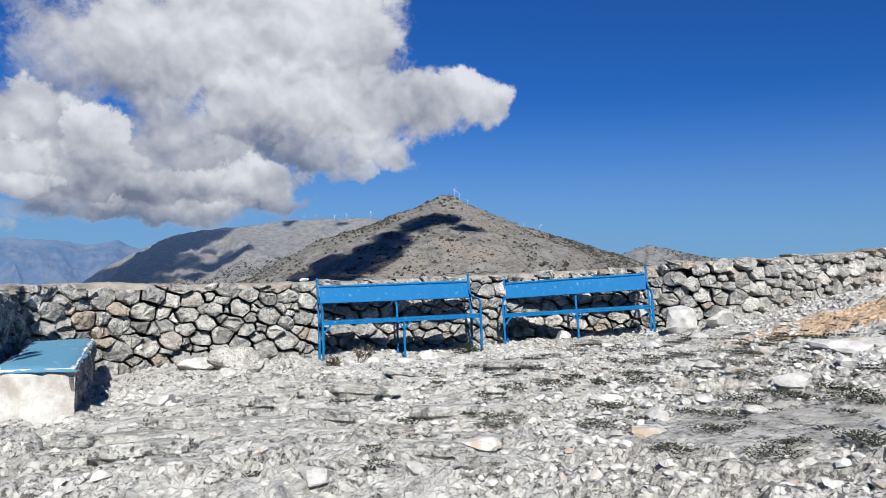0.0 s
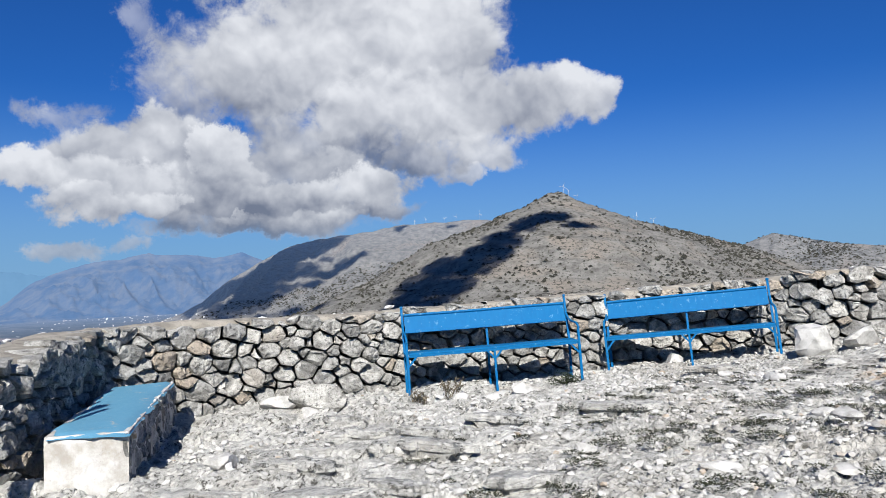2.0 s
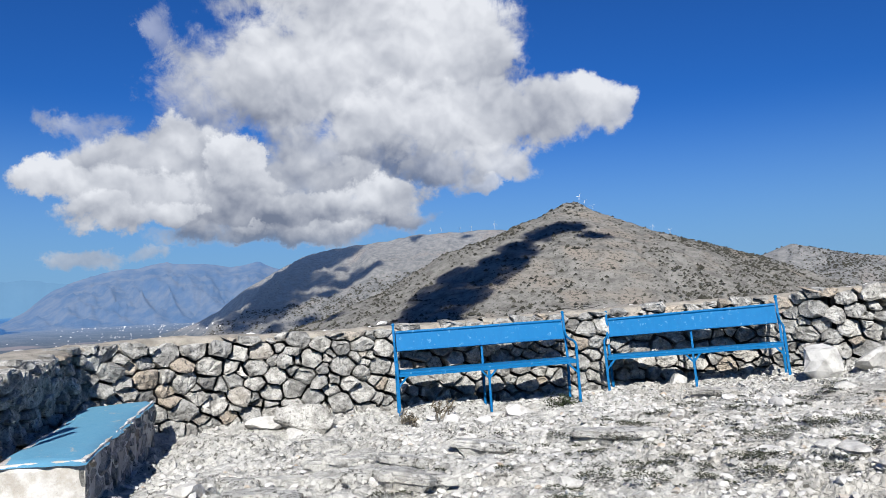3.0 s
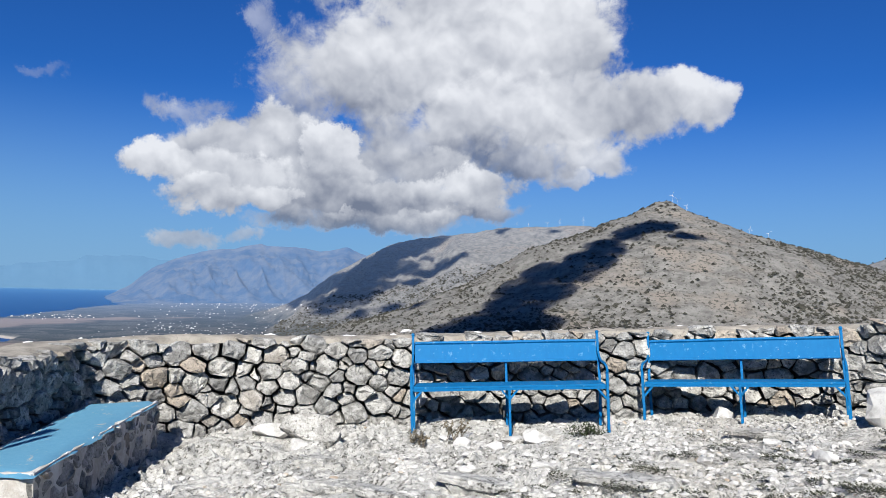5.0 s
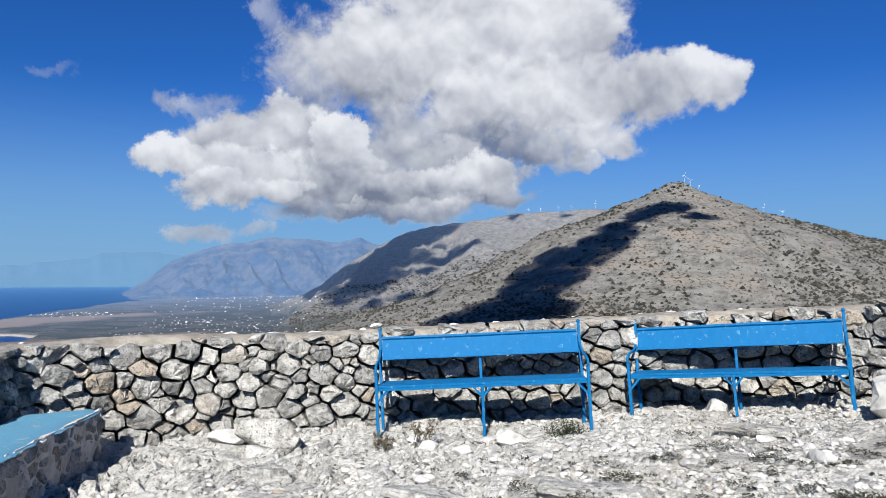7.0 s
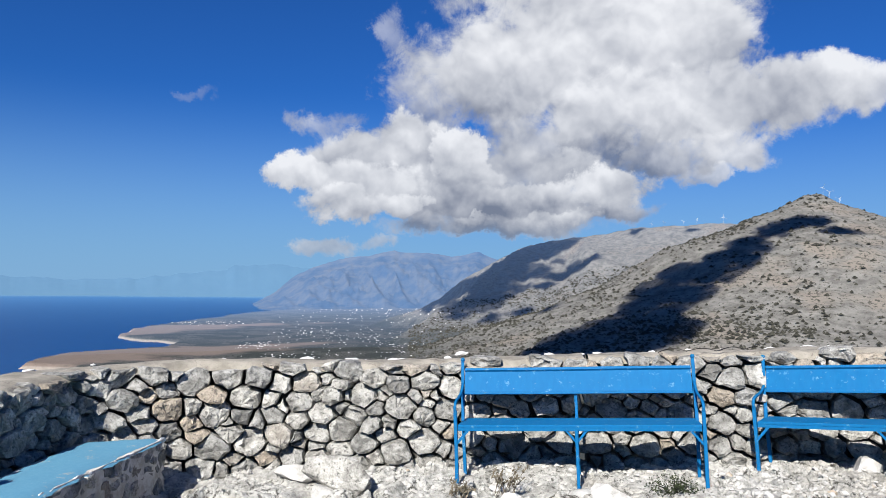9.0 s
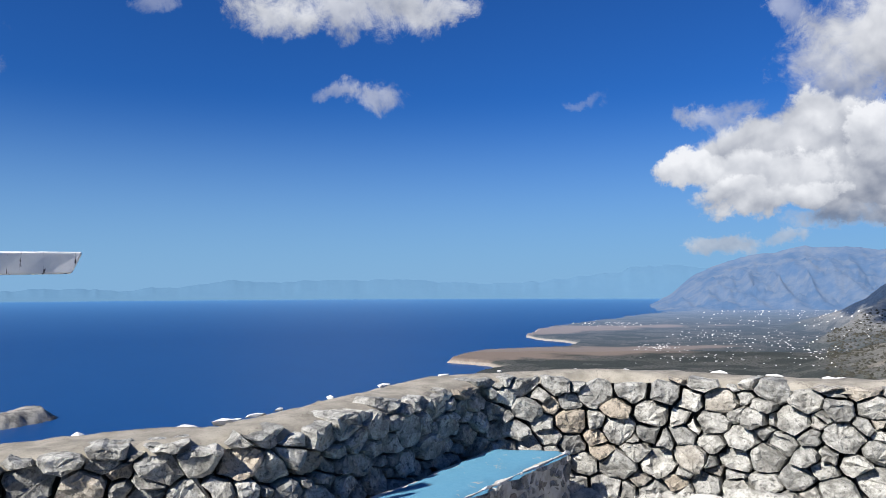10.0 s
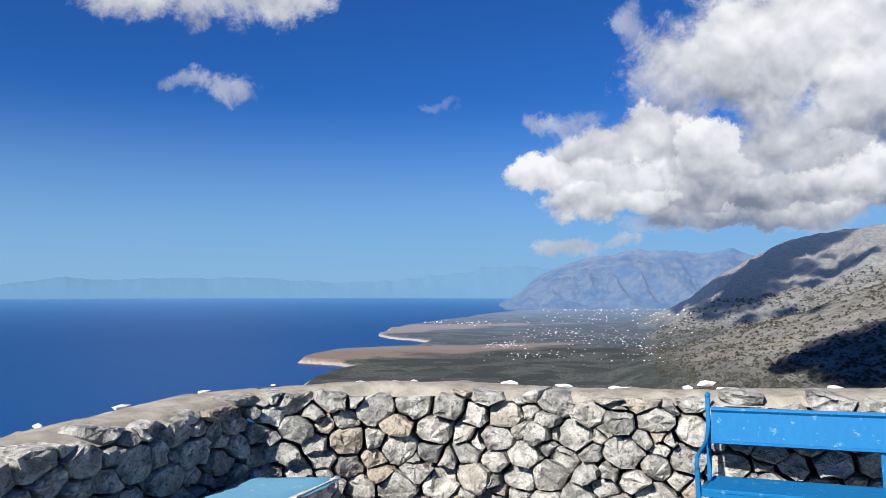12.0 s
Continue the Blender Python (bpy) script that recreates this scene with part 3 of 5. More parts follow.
def relief(x, y):
    """Slabs, ledges and rubble on the bare rock."""
    wx, wy = x + 0.22 * fbm(x * 1.7, y * 1.7, 3, 31), y + 0.22 * fbm(x * 1.7, y * 1.7, 3, 41)
    f1, gap, own, ox, oy = cells(wx * 1.3, wy * 2.1, 3)
    some = np.clip(0.5 + 1.6 * fbm(x * 0.7, y * 0.7, 3, 83), 0, 1)
    slab = 0.06 * (own - 0.5) + 0.10 * (own * 7 % 1 - 0.5) * ox + 0.10 * (own * 13 % 1 - 0.35) * oy - 0.05 * some * np.exp(-(gap / 0.05) ** 2)
    # beds of rock that break off in ragged ledges
    bed = 2.2 * fbm(wx * 0.7, wy * 1.2, 4, 61) + 1.35 * wy + 0.35 * x
    step = bed - np.floor(bed)
    ledge = 0.10 * (np.clip(step / 0.88, 0, 1) - np.clip((step - 0.88) / 0.12, 0, 1) - 0.45)
    g1, ggap, gown, gx, gy = cells(wx * 5.2, wy * 6.4, 9)
    chunk = 0.045 * (gown - 0.45) - 0.05 * np.exp(-(ggap / 0.11) ** 2) + 0.05 * (gown * 5 % 1 - 0.5) * gx
    h1, hgap, hown, _, _ = cells(wx * 15, wy * 15, 19)
    rubble = 0.034 * (hown - 0.4) - 0.03 * np.exp(-(hgap / 0.12) ** 2)
    left = 1 / (1 + np.exp((x - 0.3 + 0.8 * fbm(x, y, 2, 5)) * 2.5))
    # trodden, nearly even patches
    even = np.maximum(np.exp(-((x - 2.5) / 1.5) ** 2 - ((y - 4.4 + 0.2 * x) / 0.55) ** 2), np.exp(-((x - 2.0) / 0.9) ** 2 - ((y - 8.6) / 0.45) ** 2))
    even = 1 - 0.85 * np.clip(even * 1.6 + 0.4 * fbm(x * 2, y * 2, 3, 15) * even, 0, 1)
    broken = np.clip(fbm(x * 0.9, y * 0.9, 2, 55) + 0.45, 0, 1)
    return 0.06 * fbm(x * 0.6, y * 0.6, 4, 1) + even * (slab * (0.35 + 0.55 * left) + ledge * (0.35 + 0.55 * left) + chunk * (0.15 + 0.75 * broken) + rubble * (0.25 + 0.75 * broken) * (1.0 - 0.4 * left)) + 0.006 * fbm(x * 9, y * 9, 3, 44)


def ground_z(x, y):
    x, y = np.atleast_1d(np.asarray(x, float)), np.atleast_1d(np.asarray(y, float))
    out = np.maximum(0, wall_side(x, y) - 0.2)
    return lie(x, y) + relief(x, y) - 0.62 * out - 0.3 * np.maximum(0, -1.5 - y)


# ---- ground ----
gx = np.concatenate([np.linspace(-9, -4.2, 14)[:-1], np.arange(-4.2, 4.6, 0.026), np.arange(4.6, 7.0, 0.06), np.linspace(7.0, 12, 16)])
gy = np.concatenate([np.linspace(-9, -3.0, 14)[:-1], np.arange(-3.0, 2.0, 0.05), np.arange(2.0, 10.6, 0.026), np.linspace(10.6, 16, 20)])
GX, GY = np.meshgrid(gx, gy)
ground = tagged(grid_mesh("ground", GX, GY, ground_z(GX.ravel(), GY.ravel()).reshape(GX.shape), M_GROUND, smooth=False),
                "bare pale limestone bedrock with rubble and orange soil", "ground", kind="structure")


# ---- far land ----
def spot(az, el, d):
    a = radians(az)
    return (-math.sin(a) * d, math.cos(a) * d, 2.0 + d * math.tan(radians(el)))


RIDGES = [  # crest points as bearing, rise, distance; slope of the flanks; depth of the gullies
    ([(3.6, 6.75, 640), (4.6, 6.7, 640), (5.6, 6.2, 637), (7.4, 5.0, 628), (9.3, 3.8, 618), (11.2, 2.6, 606), (13.2, 1.3, 594), (15.2, 0.0, 582), (17.2, -1.35, 570), (19.3, -2.4, 560), (21.3, -3.4, 548), (24.7, -4.9, 530), (28.0, -6.6, 505)], 0.50, 6),
    ([(4.2, 6.72, 640), (2.1, 5.95, 650), (-0.2, 5.1, 662), (-2.0, 4.4, 672), (-4.2, 3.7, 690), (-6.3, 3.1, 720), (-8.8, 2.3, 780), (-10.0, 1.9, 820)], 0.46, 6),
    ([(-7.5, 1.7, 900), (-9.2, 2.3, 900), (-11.2, 3.05, 900), (-13.2, 2.6, 900), (-15.4, 2.1, 900), (-20.0, 1.6, 900), (-30.0, 2.0, 900), (-48.0, 2.4, 900)], 0.40, 8),
    ([(2.0, 4.2, 1050), (7.0, 4.7, 1050), (10.0, 4.95, 1050), (13.1, 4.8, 1060), (16.3, 4.65, 1070), (18.0, 4.25, 1080), (20.5, 3.95, 1090), (22.4, 3.7, 1100), (24.4, 3.2, 1120),
      (26.9, 1.9, 1140), (29.1, 0.6, 1150), (30.8, -0.8, 1160), (32.5, -1.7, 1170), (34.3, -2.2, 1190)], 0.40, 8),
    ([(12.6, 4.6, 1065), (15.0, 3.2, 980), (17.4, 1.4, 920), (20.0, -0.8, 850), (22.4, -2.4, 800)], 0.42, 6),
    ([(18.0, 3.9, 1085), (20.5, 2.4, 1020), (23.0, 0.6, 970), (25.6, -1.3, 930)], 0.42, 6),
]
SEA_Z = -68.0
COAST = [(200, 63.0), (430, 60.5), (560, 59.0), (600, 57.6), (640, 55.5), (672, 57.0), (700, 59.9), (740, 59.3), (800, 57.0), (850, 51.0), (930, 50.0), (1010, 53.2), (1075, 53.9),
         (1180, 53.3), (1350, 51.2), (1620, 47.4), (1900, 45.4), (2150, 42.4), (2400, 42.0), (2700, 43.6), (3400, 43.0)]
CAPE = [(88.9, 462, 6.0), (91.0, 446, 5.0), (92.6, 436, 1.6), (94.5, 420, 1.8), (96.5, 405, 6.0), (99.0, 392, 11.0), (103.0, 372, 16.0), (112.0, 330, 26.0)]

az = np.concatenate([np.linspace(-180, -52, 50)[:-1], np.arange(-52, -30, 0.6), np.arange(-30, 64, 0.13), np.arange(64, 84, 0.6), np.arange(84, 106, 0.16), np.linspace(106, 180, 36)])
rad = np.concatenate([np.geomspace(11, 300, 40)[:-1], np.geomspace(300, 1300, 210)[:-1], np.geomspace(1300, 3400, 46)])
AZ, RAD = np.meshgrid(az, rad)
TX, TY = -np.sin(np.radians(AZ)) * RAD, np.cos(np.radians(AZ)) * RAD


def land_height():
    inland = np.radians(np.interp(RAD, *np.array(COAST).T) + 0.5 * fbm(TX * 0.02, TY * 0.02, 4, 77) - AZ) * RAD
    z = np.where(inland > 0, SEA_Z + np.minimum(4.6, inland * 0.75) + np.clip(inland - 40, 0, 900) * 0.018, SEA_Z - 6)
    z = np.where(inland > 0, z + 1.1 * fbm(TX * 0.012, TY * 0.012, 4, 3) * np.clip(inland / 80, 0, 1), z)
    for crest, slope, gully in RIDGES:
        pts = np.array([spot(*c) for c in crest])
        dist, height = np.full(TX.shape, 1e9), np.zeros(TX.shape)
        run, along = 0.0, np.zeros(TX.shape)
        for (ax, ay, a_z), (bx, by, b_z) in zip(pts[:-1], pts[1:]):
            length = math.hypot(bx - ax, by - ay)
            t = np.clip(((TX - ax) * (bx - ax) + (TY - ay) * (by - ay)) / length ** 2, 0, 1)
            d = np.hypot(TX - ax - t * (bx - ax), TY - ay - t * (by - ay))
            near = d < dist
            dist = np.where(near, d, dist)
            height = np.where(near, a_z + t * (b_z - a_z), height)
            along = np.where(near, run + t * length, along)
            run += length
        flank = height - slope * dist + 0.00028 * slope * np.minimum(dist, 700) ** 2
        worn = np.clip(dist / 55, 0.05, 1)
        bent = along + 14 * fbm(TX * 0.012, TY * 0.012, 3, 91) + dist * 0.25
        spur = fbm(bent / 46, dist / 260 + gully, 4, 23 + int(gully), 0.55, True)
        flank = flank + gully * worn * (1.5 * spur - 0.3) + gully * 0.35 * worn * fbm(TX * 0.03, TY * 0.03, 4, 37, 0.55, True) + 0.7 * fbm(TX * 0.08, TY * 0.08, 4, 29)
        z = np.maximum(z, flank)
    tip = np.array([(-math.sin(radians(a)) * d, math.cos(radians(a)) * d, h) for a, d, h in CAPE])
    for (ax, ay, a_h), (bx, by, b_h) in zip(tip[:-1], tip[1:]):
        t = np.clip(((TX - ax) * (bx - ax) + (TY - ay) * (by - ay)) / ((bx - ax) ** 2 + (by - ay) ** 2), 0, 1)
        d = np.hypot(TX - ax - t * (bx - ax), TY - ay - t * (by - ay)) + 5 * fbm(TX * 0.06, TY * 0.06, 4, 51)
        h = a_h + t * (b_h - a_h)
        z = np.maximum(z, SEA_Z + np.minimum(h + 1.2 * fbm(TX * 0.1, TY * 0.1, 4, 5), (7 + 1.0 * h - d) * 0.9))
    # the steep hill that carries the wall
    own_hill = -3.5 - 0.62 * (RAD - 11) + 2.5 * fbm(TX * 0.05, TY * 0.05, 4, 8) * np.clip((RAD - 11) / 20, 0, 1)
    back = np.exp(-((np.mod(AZ + 170 + 180, 360) - 180) / 55.0) ** 2)
    own_hill = own_hill + back * 0.5 * (RAD - 11) * np.exp(-RAD / 200)
    return np.maximum(z, own_hill)


LAND = land_height()
CUT = int(np.searchsorted(rad, 760.0))
tagged(grid_mesh("ground_far", TX[:CUT + 1], TY[:CUT + 1], LAND[:CUT + 1], M_HILL), "dry scrubby limestone mountain with dark bushes", "mountains", kind="structure")
tagged(grid_mesh("backdrop_hills", TX[CUT:], TY[CUT:], LAND[CUT:], M_HILL_FAR), "limestone mountains above a coastal plain, haze added as glow", "mountains", kind="structure")

sa, sr = np.meshgrid(np.radians(np.linspace(-180, 180, 145)), np.concatenate([np.geomspace(60, 1100, 24)[:-1], np.geomspace(1100, 4900, 24)]))
tagged(grid_mesh("water", -np.sin(sa[:24]) * sr[:24], np.cos(sa[:24]) * sr[:24], np.full(sa[:24].shape, SEA_Z), M_SEA), "deep blue calm sea below the hill", "sea", kind="structure")
tagged(grid_mesh("water_far", -np.sin(sa[23:]) * sr[23:], np.cos(sa[23:]) * sr[23:], np.full(sa[23:].shape, SEA_Z), M_SEA_FAR), "blue sea to the horizon, haze added as glow", "sea", kind="structure")


def hill_bushes():
    """Evergreen scrub dotted over the slopes: small faceted crowns half sunk in the ground."""
    rng = np.random.default_rng(12)
    count = 90000
    a = rng.uniform(-28, 33, count)
    r = np.sqrt(rng.uniform(330.0 ** 2, 900.0 ** 2, count))
    fa, fr = np.interp(a, az, np.arange(len(az))), np.interp(r, rad, np.arange(len(rad)))
    ia, ir = np.minimum(fa.astype(int), len(az) - 2), np.minimum(fr.astype(int), len(rad) - 2)
    ua, ur = fa - ia, fr - ir
    z = (LAND[ir, ia] * (1 - ua) + LAND[ir, ia + 1] * ua) * (1 - ur) + (LAND[ir + 1, ia] * (1 - ua) + LAND[ir + 1, ia + 1] * ua) * ur
    x, y = -np.sin(np.radians(a)) * r, np.cos(np.radians(a)) * r
    lush = 0.5 + 0.9 * fbm(x * 0.018, y * 0.012, 4, 66) - 0.003 * z
    keep = rng.uniform(0, 1, count) < np.clip(lush, 0.06, 0.95)
    x, y, z = x[keep], y[keep], z[keep]
    size = 0.5 + 1.3 * rng.uniform(0, 1, len(x)) ** 2.5
    shape = np.array([(1, 0, 0.1), (0.3, 0.95, 0.1), (-0.8, 0.6, 0.1), (-0.8, -0.6, 0.1), (0.3, -0.95, 0.1), (0.1, 0.0, 0.95)])
    verts = shape[None] * size[:, None, None] * rng.uniform(0.7, 1.35, (len(x), 6, 3)) + np.stack([x, y, z], -1)[:, None]
    ring = np.array([(k, (k + 1) % 5, 5) for k in range(5)])
    faces = (ring[None] + (np.arange(len(x)) * 6)[:, None, None]).reshape(-1, 3)
    return tagged(triangle_mesh("scrub_bushes", verts.reshape(-1, 3), faces, M_BUSH), "dark evergreen bushes dotted over the slopes", "bushes", kind="stuff")


hill_bushes()


def range_sheet(name, profile, d, foot, mat, seed, label, deep, rough=0.30):
    """A distant range: its crest over the bearings, with a sloping, gullied front."""
    bearings = np.arange(profile[0][0], profile[-1][0], 0.12)
    el = np.interp(bearings, *np.array(profile).T)
    steps = np.linspace(0, 1, 26)
    A, S = np.meshgrid(bearings, steps)
    E = np.meshgrid(el, steps)[0]
    D = d * (1 - deep * S)
    top = 2.0 + d * np.tan(np.radians(E + 0.14 * fbm(A * 1.1, A * 0, 5, seed)))
    Z = top + (foot - top) * S ** 0.75 + (top - foot) * rough * fbm(A * 0.55 + 1.3 * S, S * 3.5 + A * 0.2, 6, seed + 3, 0.6, True) * S * (1 - S) * 2
    X, Y = -np.sin(np.radians(A)) * D, np.cos(np.radians(A)) * D
    return tagged(grid_mesh(name, X, Y, Z, mat), label, "mountains", kind="structure")


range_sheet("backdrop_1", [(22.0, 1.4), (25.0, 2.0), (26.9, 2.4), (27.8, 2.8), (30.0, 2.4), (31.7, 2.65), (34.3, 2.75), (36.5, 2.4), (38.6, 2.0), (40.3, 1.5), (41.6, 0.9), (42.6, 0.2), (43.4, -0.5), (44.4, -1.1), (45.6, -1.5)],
            3000, -72, M_FAR, 61, "mountain range beyond the plain, haze painted in as blue glow", 0.30, 0.5)
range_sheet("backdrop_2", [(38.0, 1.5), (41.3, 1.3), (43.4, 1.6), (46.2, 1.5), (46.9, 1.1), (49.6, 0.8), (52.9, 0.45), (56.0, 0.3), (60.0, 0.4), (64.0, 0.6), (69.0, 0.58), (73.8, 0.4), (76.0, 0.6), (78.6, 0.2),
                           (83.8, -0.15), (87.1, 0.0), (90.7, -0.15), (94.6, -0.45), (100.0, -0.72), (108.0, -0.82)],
            4700, -70, M_FARTHEST, 71, "coast across the water, pale blue haze painted in", 0.03, 0.03)


def seen_land(bearing, rise):
    """Where a line of sight from the yard meets the far land."""
    column = (LAND[:, int(np.argmin(np.abs(az - bearing)))] - 2.0) / rad
    hits = np.nonzero((column >= math.tan(radians(rise))) & (rad > 300))[0]
    d = float(rad[hits[0]]) if len(hits) else 3000.0
    return Vector(spot(bearing, rise, d))


def shading_cloud(name, line, far, width, seed):
    """A small cumulus that drifts between the sun and the slopes; its shadow lies along the line of bearings and rises."""
    rng = random.Random(seed)
    bm = bmesh.new()
    for bearing, rise, size in line:
        ground_at = seen_land(bearing, rise)
        for _ in range(20):
            r = width * size * rng.choice((0.22, 0.3, 0.4, 0.55, 0.7))
            at = ground_at + SUN * (far + rng.uniform(-10, 10)) + Vector((0, 0, width * 0.28)) + Vector((rng.gauss(0, 0.48), rng.gauss(0, 0.48), rng.gauss(0, 0.40))) * width * size
            made = bmesh.ops.create_icosphere(bm, subdivisions=2, radius=r)["verts"]
            for v in made:
                v.co = at + v.co * (1 + 0.25 * noise.noise(v.co * (2.2 / r))) * 1.0
    return tagged(part(name, bm, M_CLOUD, smooth=True), "white cumulus cloud drifting over the slopes", "cloud", kind="structure")


shading_cloud("backdrop_cloud_1", [(2.4, 4.0, 0.5), (3.6, 4.6, 0.55), (5.0, 4.7, 0.6), (6.4, 4.2, 0.75), (8.2, 3.2, 0.8), (10.0, 2.2, 0.85), (12.0, 1.0, 0.95), (14.0, -0.3, 1.0), (16.0, -1.8, 1.05), (18.0, -3.1, 1.1),
                                   (20.0, -3.9, 1.1), (22.0, -4.6, 1.2), (8.4, 2.0, 0.6), (10.4, 0.9, 0.8), (12.2, -0.6, 0.9), (14.0, -2.2, 1.0), (15.0, -3.6, 1.1), (17.4, -4.8, 1.2), (20.0, -5.6, 1.2)], 480, 17, 3)
shading_cloud("backdrop_cloud_2", [(21.6, 3.2, 0.5), (23.2, 2.9, 0.7), (24.8, 2.2, 0.9), (26.4, 1.4, 0.9), (28.0, 0.4, 0.9), (29.6, -0.5, 0.8), (31.2, -1.3, 0.7), (25.0, 1.0, 0.8), (27.0, 0.0, 0.8), (28.4, -1.0, 0.7)], 950, 44, 5)
shading_cloud("backdrop_cloud_3", [(19.4, 2.1, 0.6), (20.4, 1.5, 0.8), (21.6, 0.7, 0.8), (22.8, 0.0, 0.6), (16.0, 4.2, 0.35), (12.0, 4.3, 0.3)], 800, 21, 7)
shading_cloud("backdrop_cloud_4", [(22.5, -1.6, 0.6), (24.6, -1.9, 0.8), (27.0, -2.2, 0.8), (29.4, -2.1, 0.8), (31.6, -1.9, 0.7), (34.0, -1.8, 0.6)], 1500, 16, 9)


# ---- wind turbines on the ridges ----
def wind_turbine(bearing, rise, tall, spin, face):
    foot = None
    for back in (0.0, 0.15, 0.3, 0.45, 0.6, 0.8, 1.0):
        p = seen_land(bearing, rise - back)
        if p.length < 2000:
            foot = p
            break
    if foot is None:
        return None
    turbine = tagged(new("wind_turbine"), "white three-bladed wind turbine on a mountain ridge", "wind turbine", group="turbines on the ridges")
    bm = bmesh.new()
    bmesh.ops.create_cone(bm, segments=10, radius1=tall * 0.022, radius2=tall * 0.013, depth=tall + 3, cap_ends=True)
    bmesh.ops.translate(bm, verts=bm.verts, vec=(0, 0, tall / 2 - 1.5))
    part("tower", bm, M_TURBINE, turbine)
    bm = bmesh.new()
    bar(bm, (0, -tall * 0.05, tall), (0, tall * 0.07, tall), tall * 0.035, tall * 0.035, tall * 0.006)
    part("nacelle", bm, M_TURBINE, turbine)
    for k in range(3):
        a = radians(spin + 120 * k)
        bm = bmesh.new()
        bmesh.ops.create_cone(bm, segments=8, radius1=tall * 0.022, radius2=tall * 0.005, depth=tall * 0.55, cap_ends=True)
        for v in bm.verts:
            v.co = Vector((v.co.x, v.co.y * 0.4 - tall * 0.06, v.co.z + tall * 0.275))
            v.co = Vector((v.co.x * math.cos(a) + v.co.z * math.sin(a), v.co.y, tall - v.co.x * math.sin(a) + v.co.z * math.cos(a)))
        part("blade", bm, M_TURBINE, turbine)
    turbine.matrix_world = pose(*foot, 0, 0, face)
    return turbine


# ---- stones of the wall ----
def clip_poly(poly, p, q):
    """Keep what of the polygon belongs to the seed p rather than q; the third value of a seed is its reach."""
    nx, ny = q[0] - p[0], q[1] - p[1]
    c = (q[0] ** 2 + q[1] ** 2 - q[2] ** 2 - p[0] ** 2 - p[1] ** 2 + p[2] ** 2) / 2
    out = []
    for (ax, ay), (bx, by) in zip(poly, poly[1:] + poly[:1]):
        da, db = nx * ax + ny * ay - c, nx * bx + ny * by - c
        if da <= 0:
            out.append((ax, ay))
        if da * db < 0:
            t = da / (da - db)
            out.append((ax + t * (bx - ax), ay + t * (by - ay)))
    return out


def stone_cells(width, height, size, rng, aspect=1.3):
    """Irregular stone outlines that fill a strip: stones of unlike sizes thrown in, the largest first, and the cells round them."""
    seeds = []
    tries = int(width * height / size ** 2 * 22)
    for k in range(tries):
        reach = size * (0.66 if k < tries * 0.12 else 0.48 if k < tries * 0.45 else 0.34 if k < tries * 0.75 else 0.22) * rng.uniform(0.85, 1.15)
        u, v = rng.uniform(-size, width + size), rng.uniform(-size, height + size)
        v *= aspect
        if all((u - a) ** 2 + (v - b) ** 2 > (0.92 * (reach + r)) ** 2 for a, b, r in seeds):
            seeds.append((u, v, reach))
    out = []
    for i, p in enumerate(seeds):
        if not (-size * 0.3 < p[0] < width + size * 0.3 and -size * 0.3 < p[1] / aspect < height + size * 0.2):
            continue
        r = size * 1.7
        poly = [(p[0] - r, p[1] - r), (p[0] + r, p[1] - r), (p[0] + r, p[1] + r), (p[0] - r, p[1] + r)]
        for j, q in enumerate(seeds):
            if i != j and abs(q[0] - p[0]) < 2 * r and abs(q[1] - p[1]) < 2 * r:
                poly = clip_poly(poly, p, q)
        if len(poly) >= 3:
            out.append([(u, v / aspect) for u, v in poly])
    return out


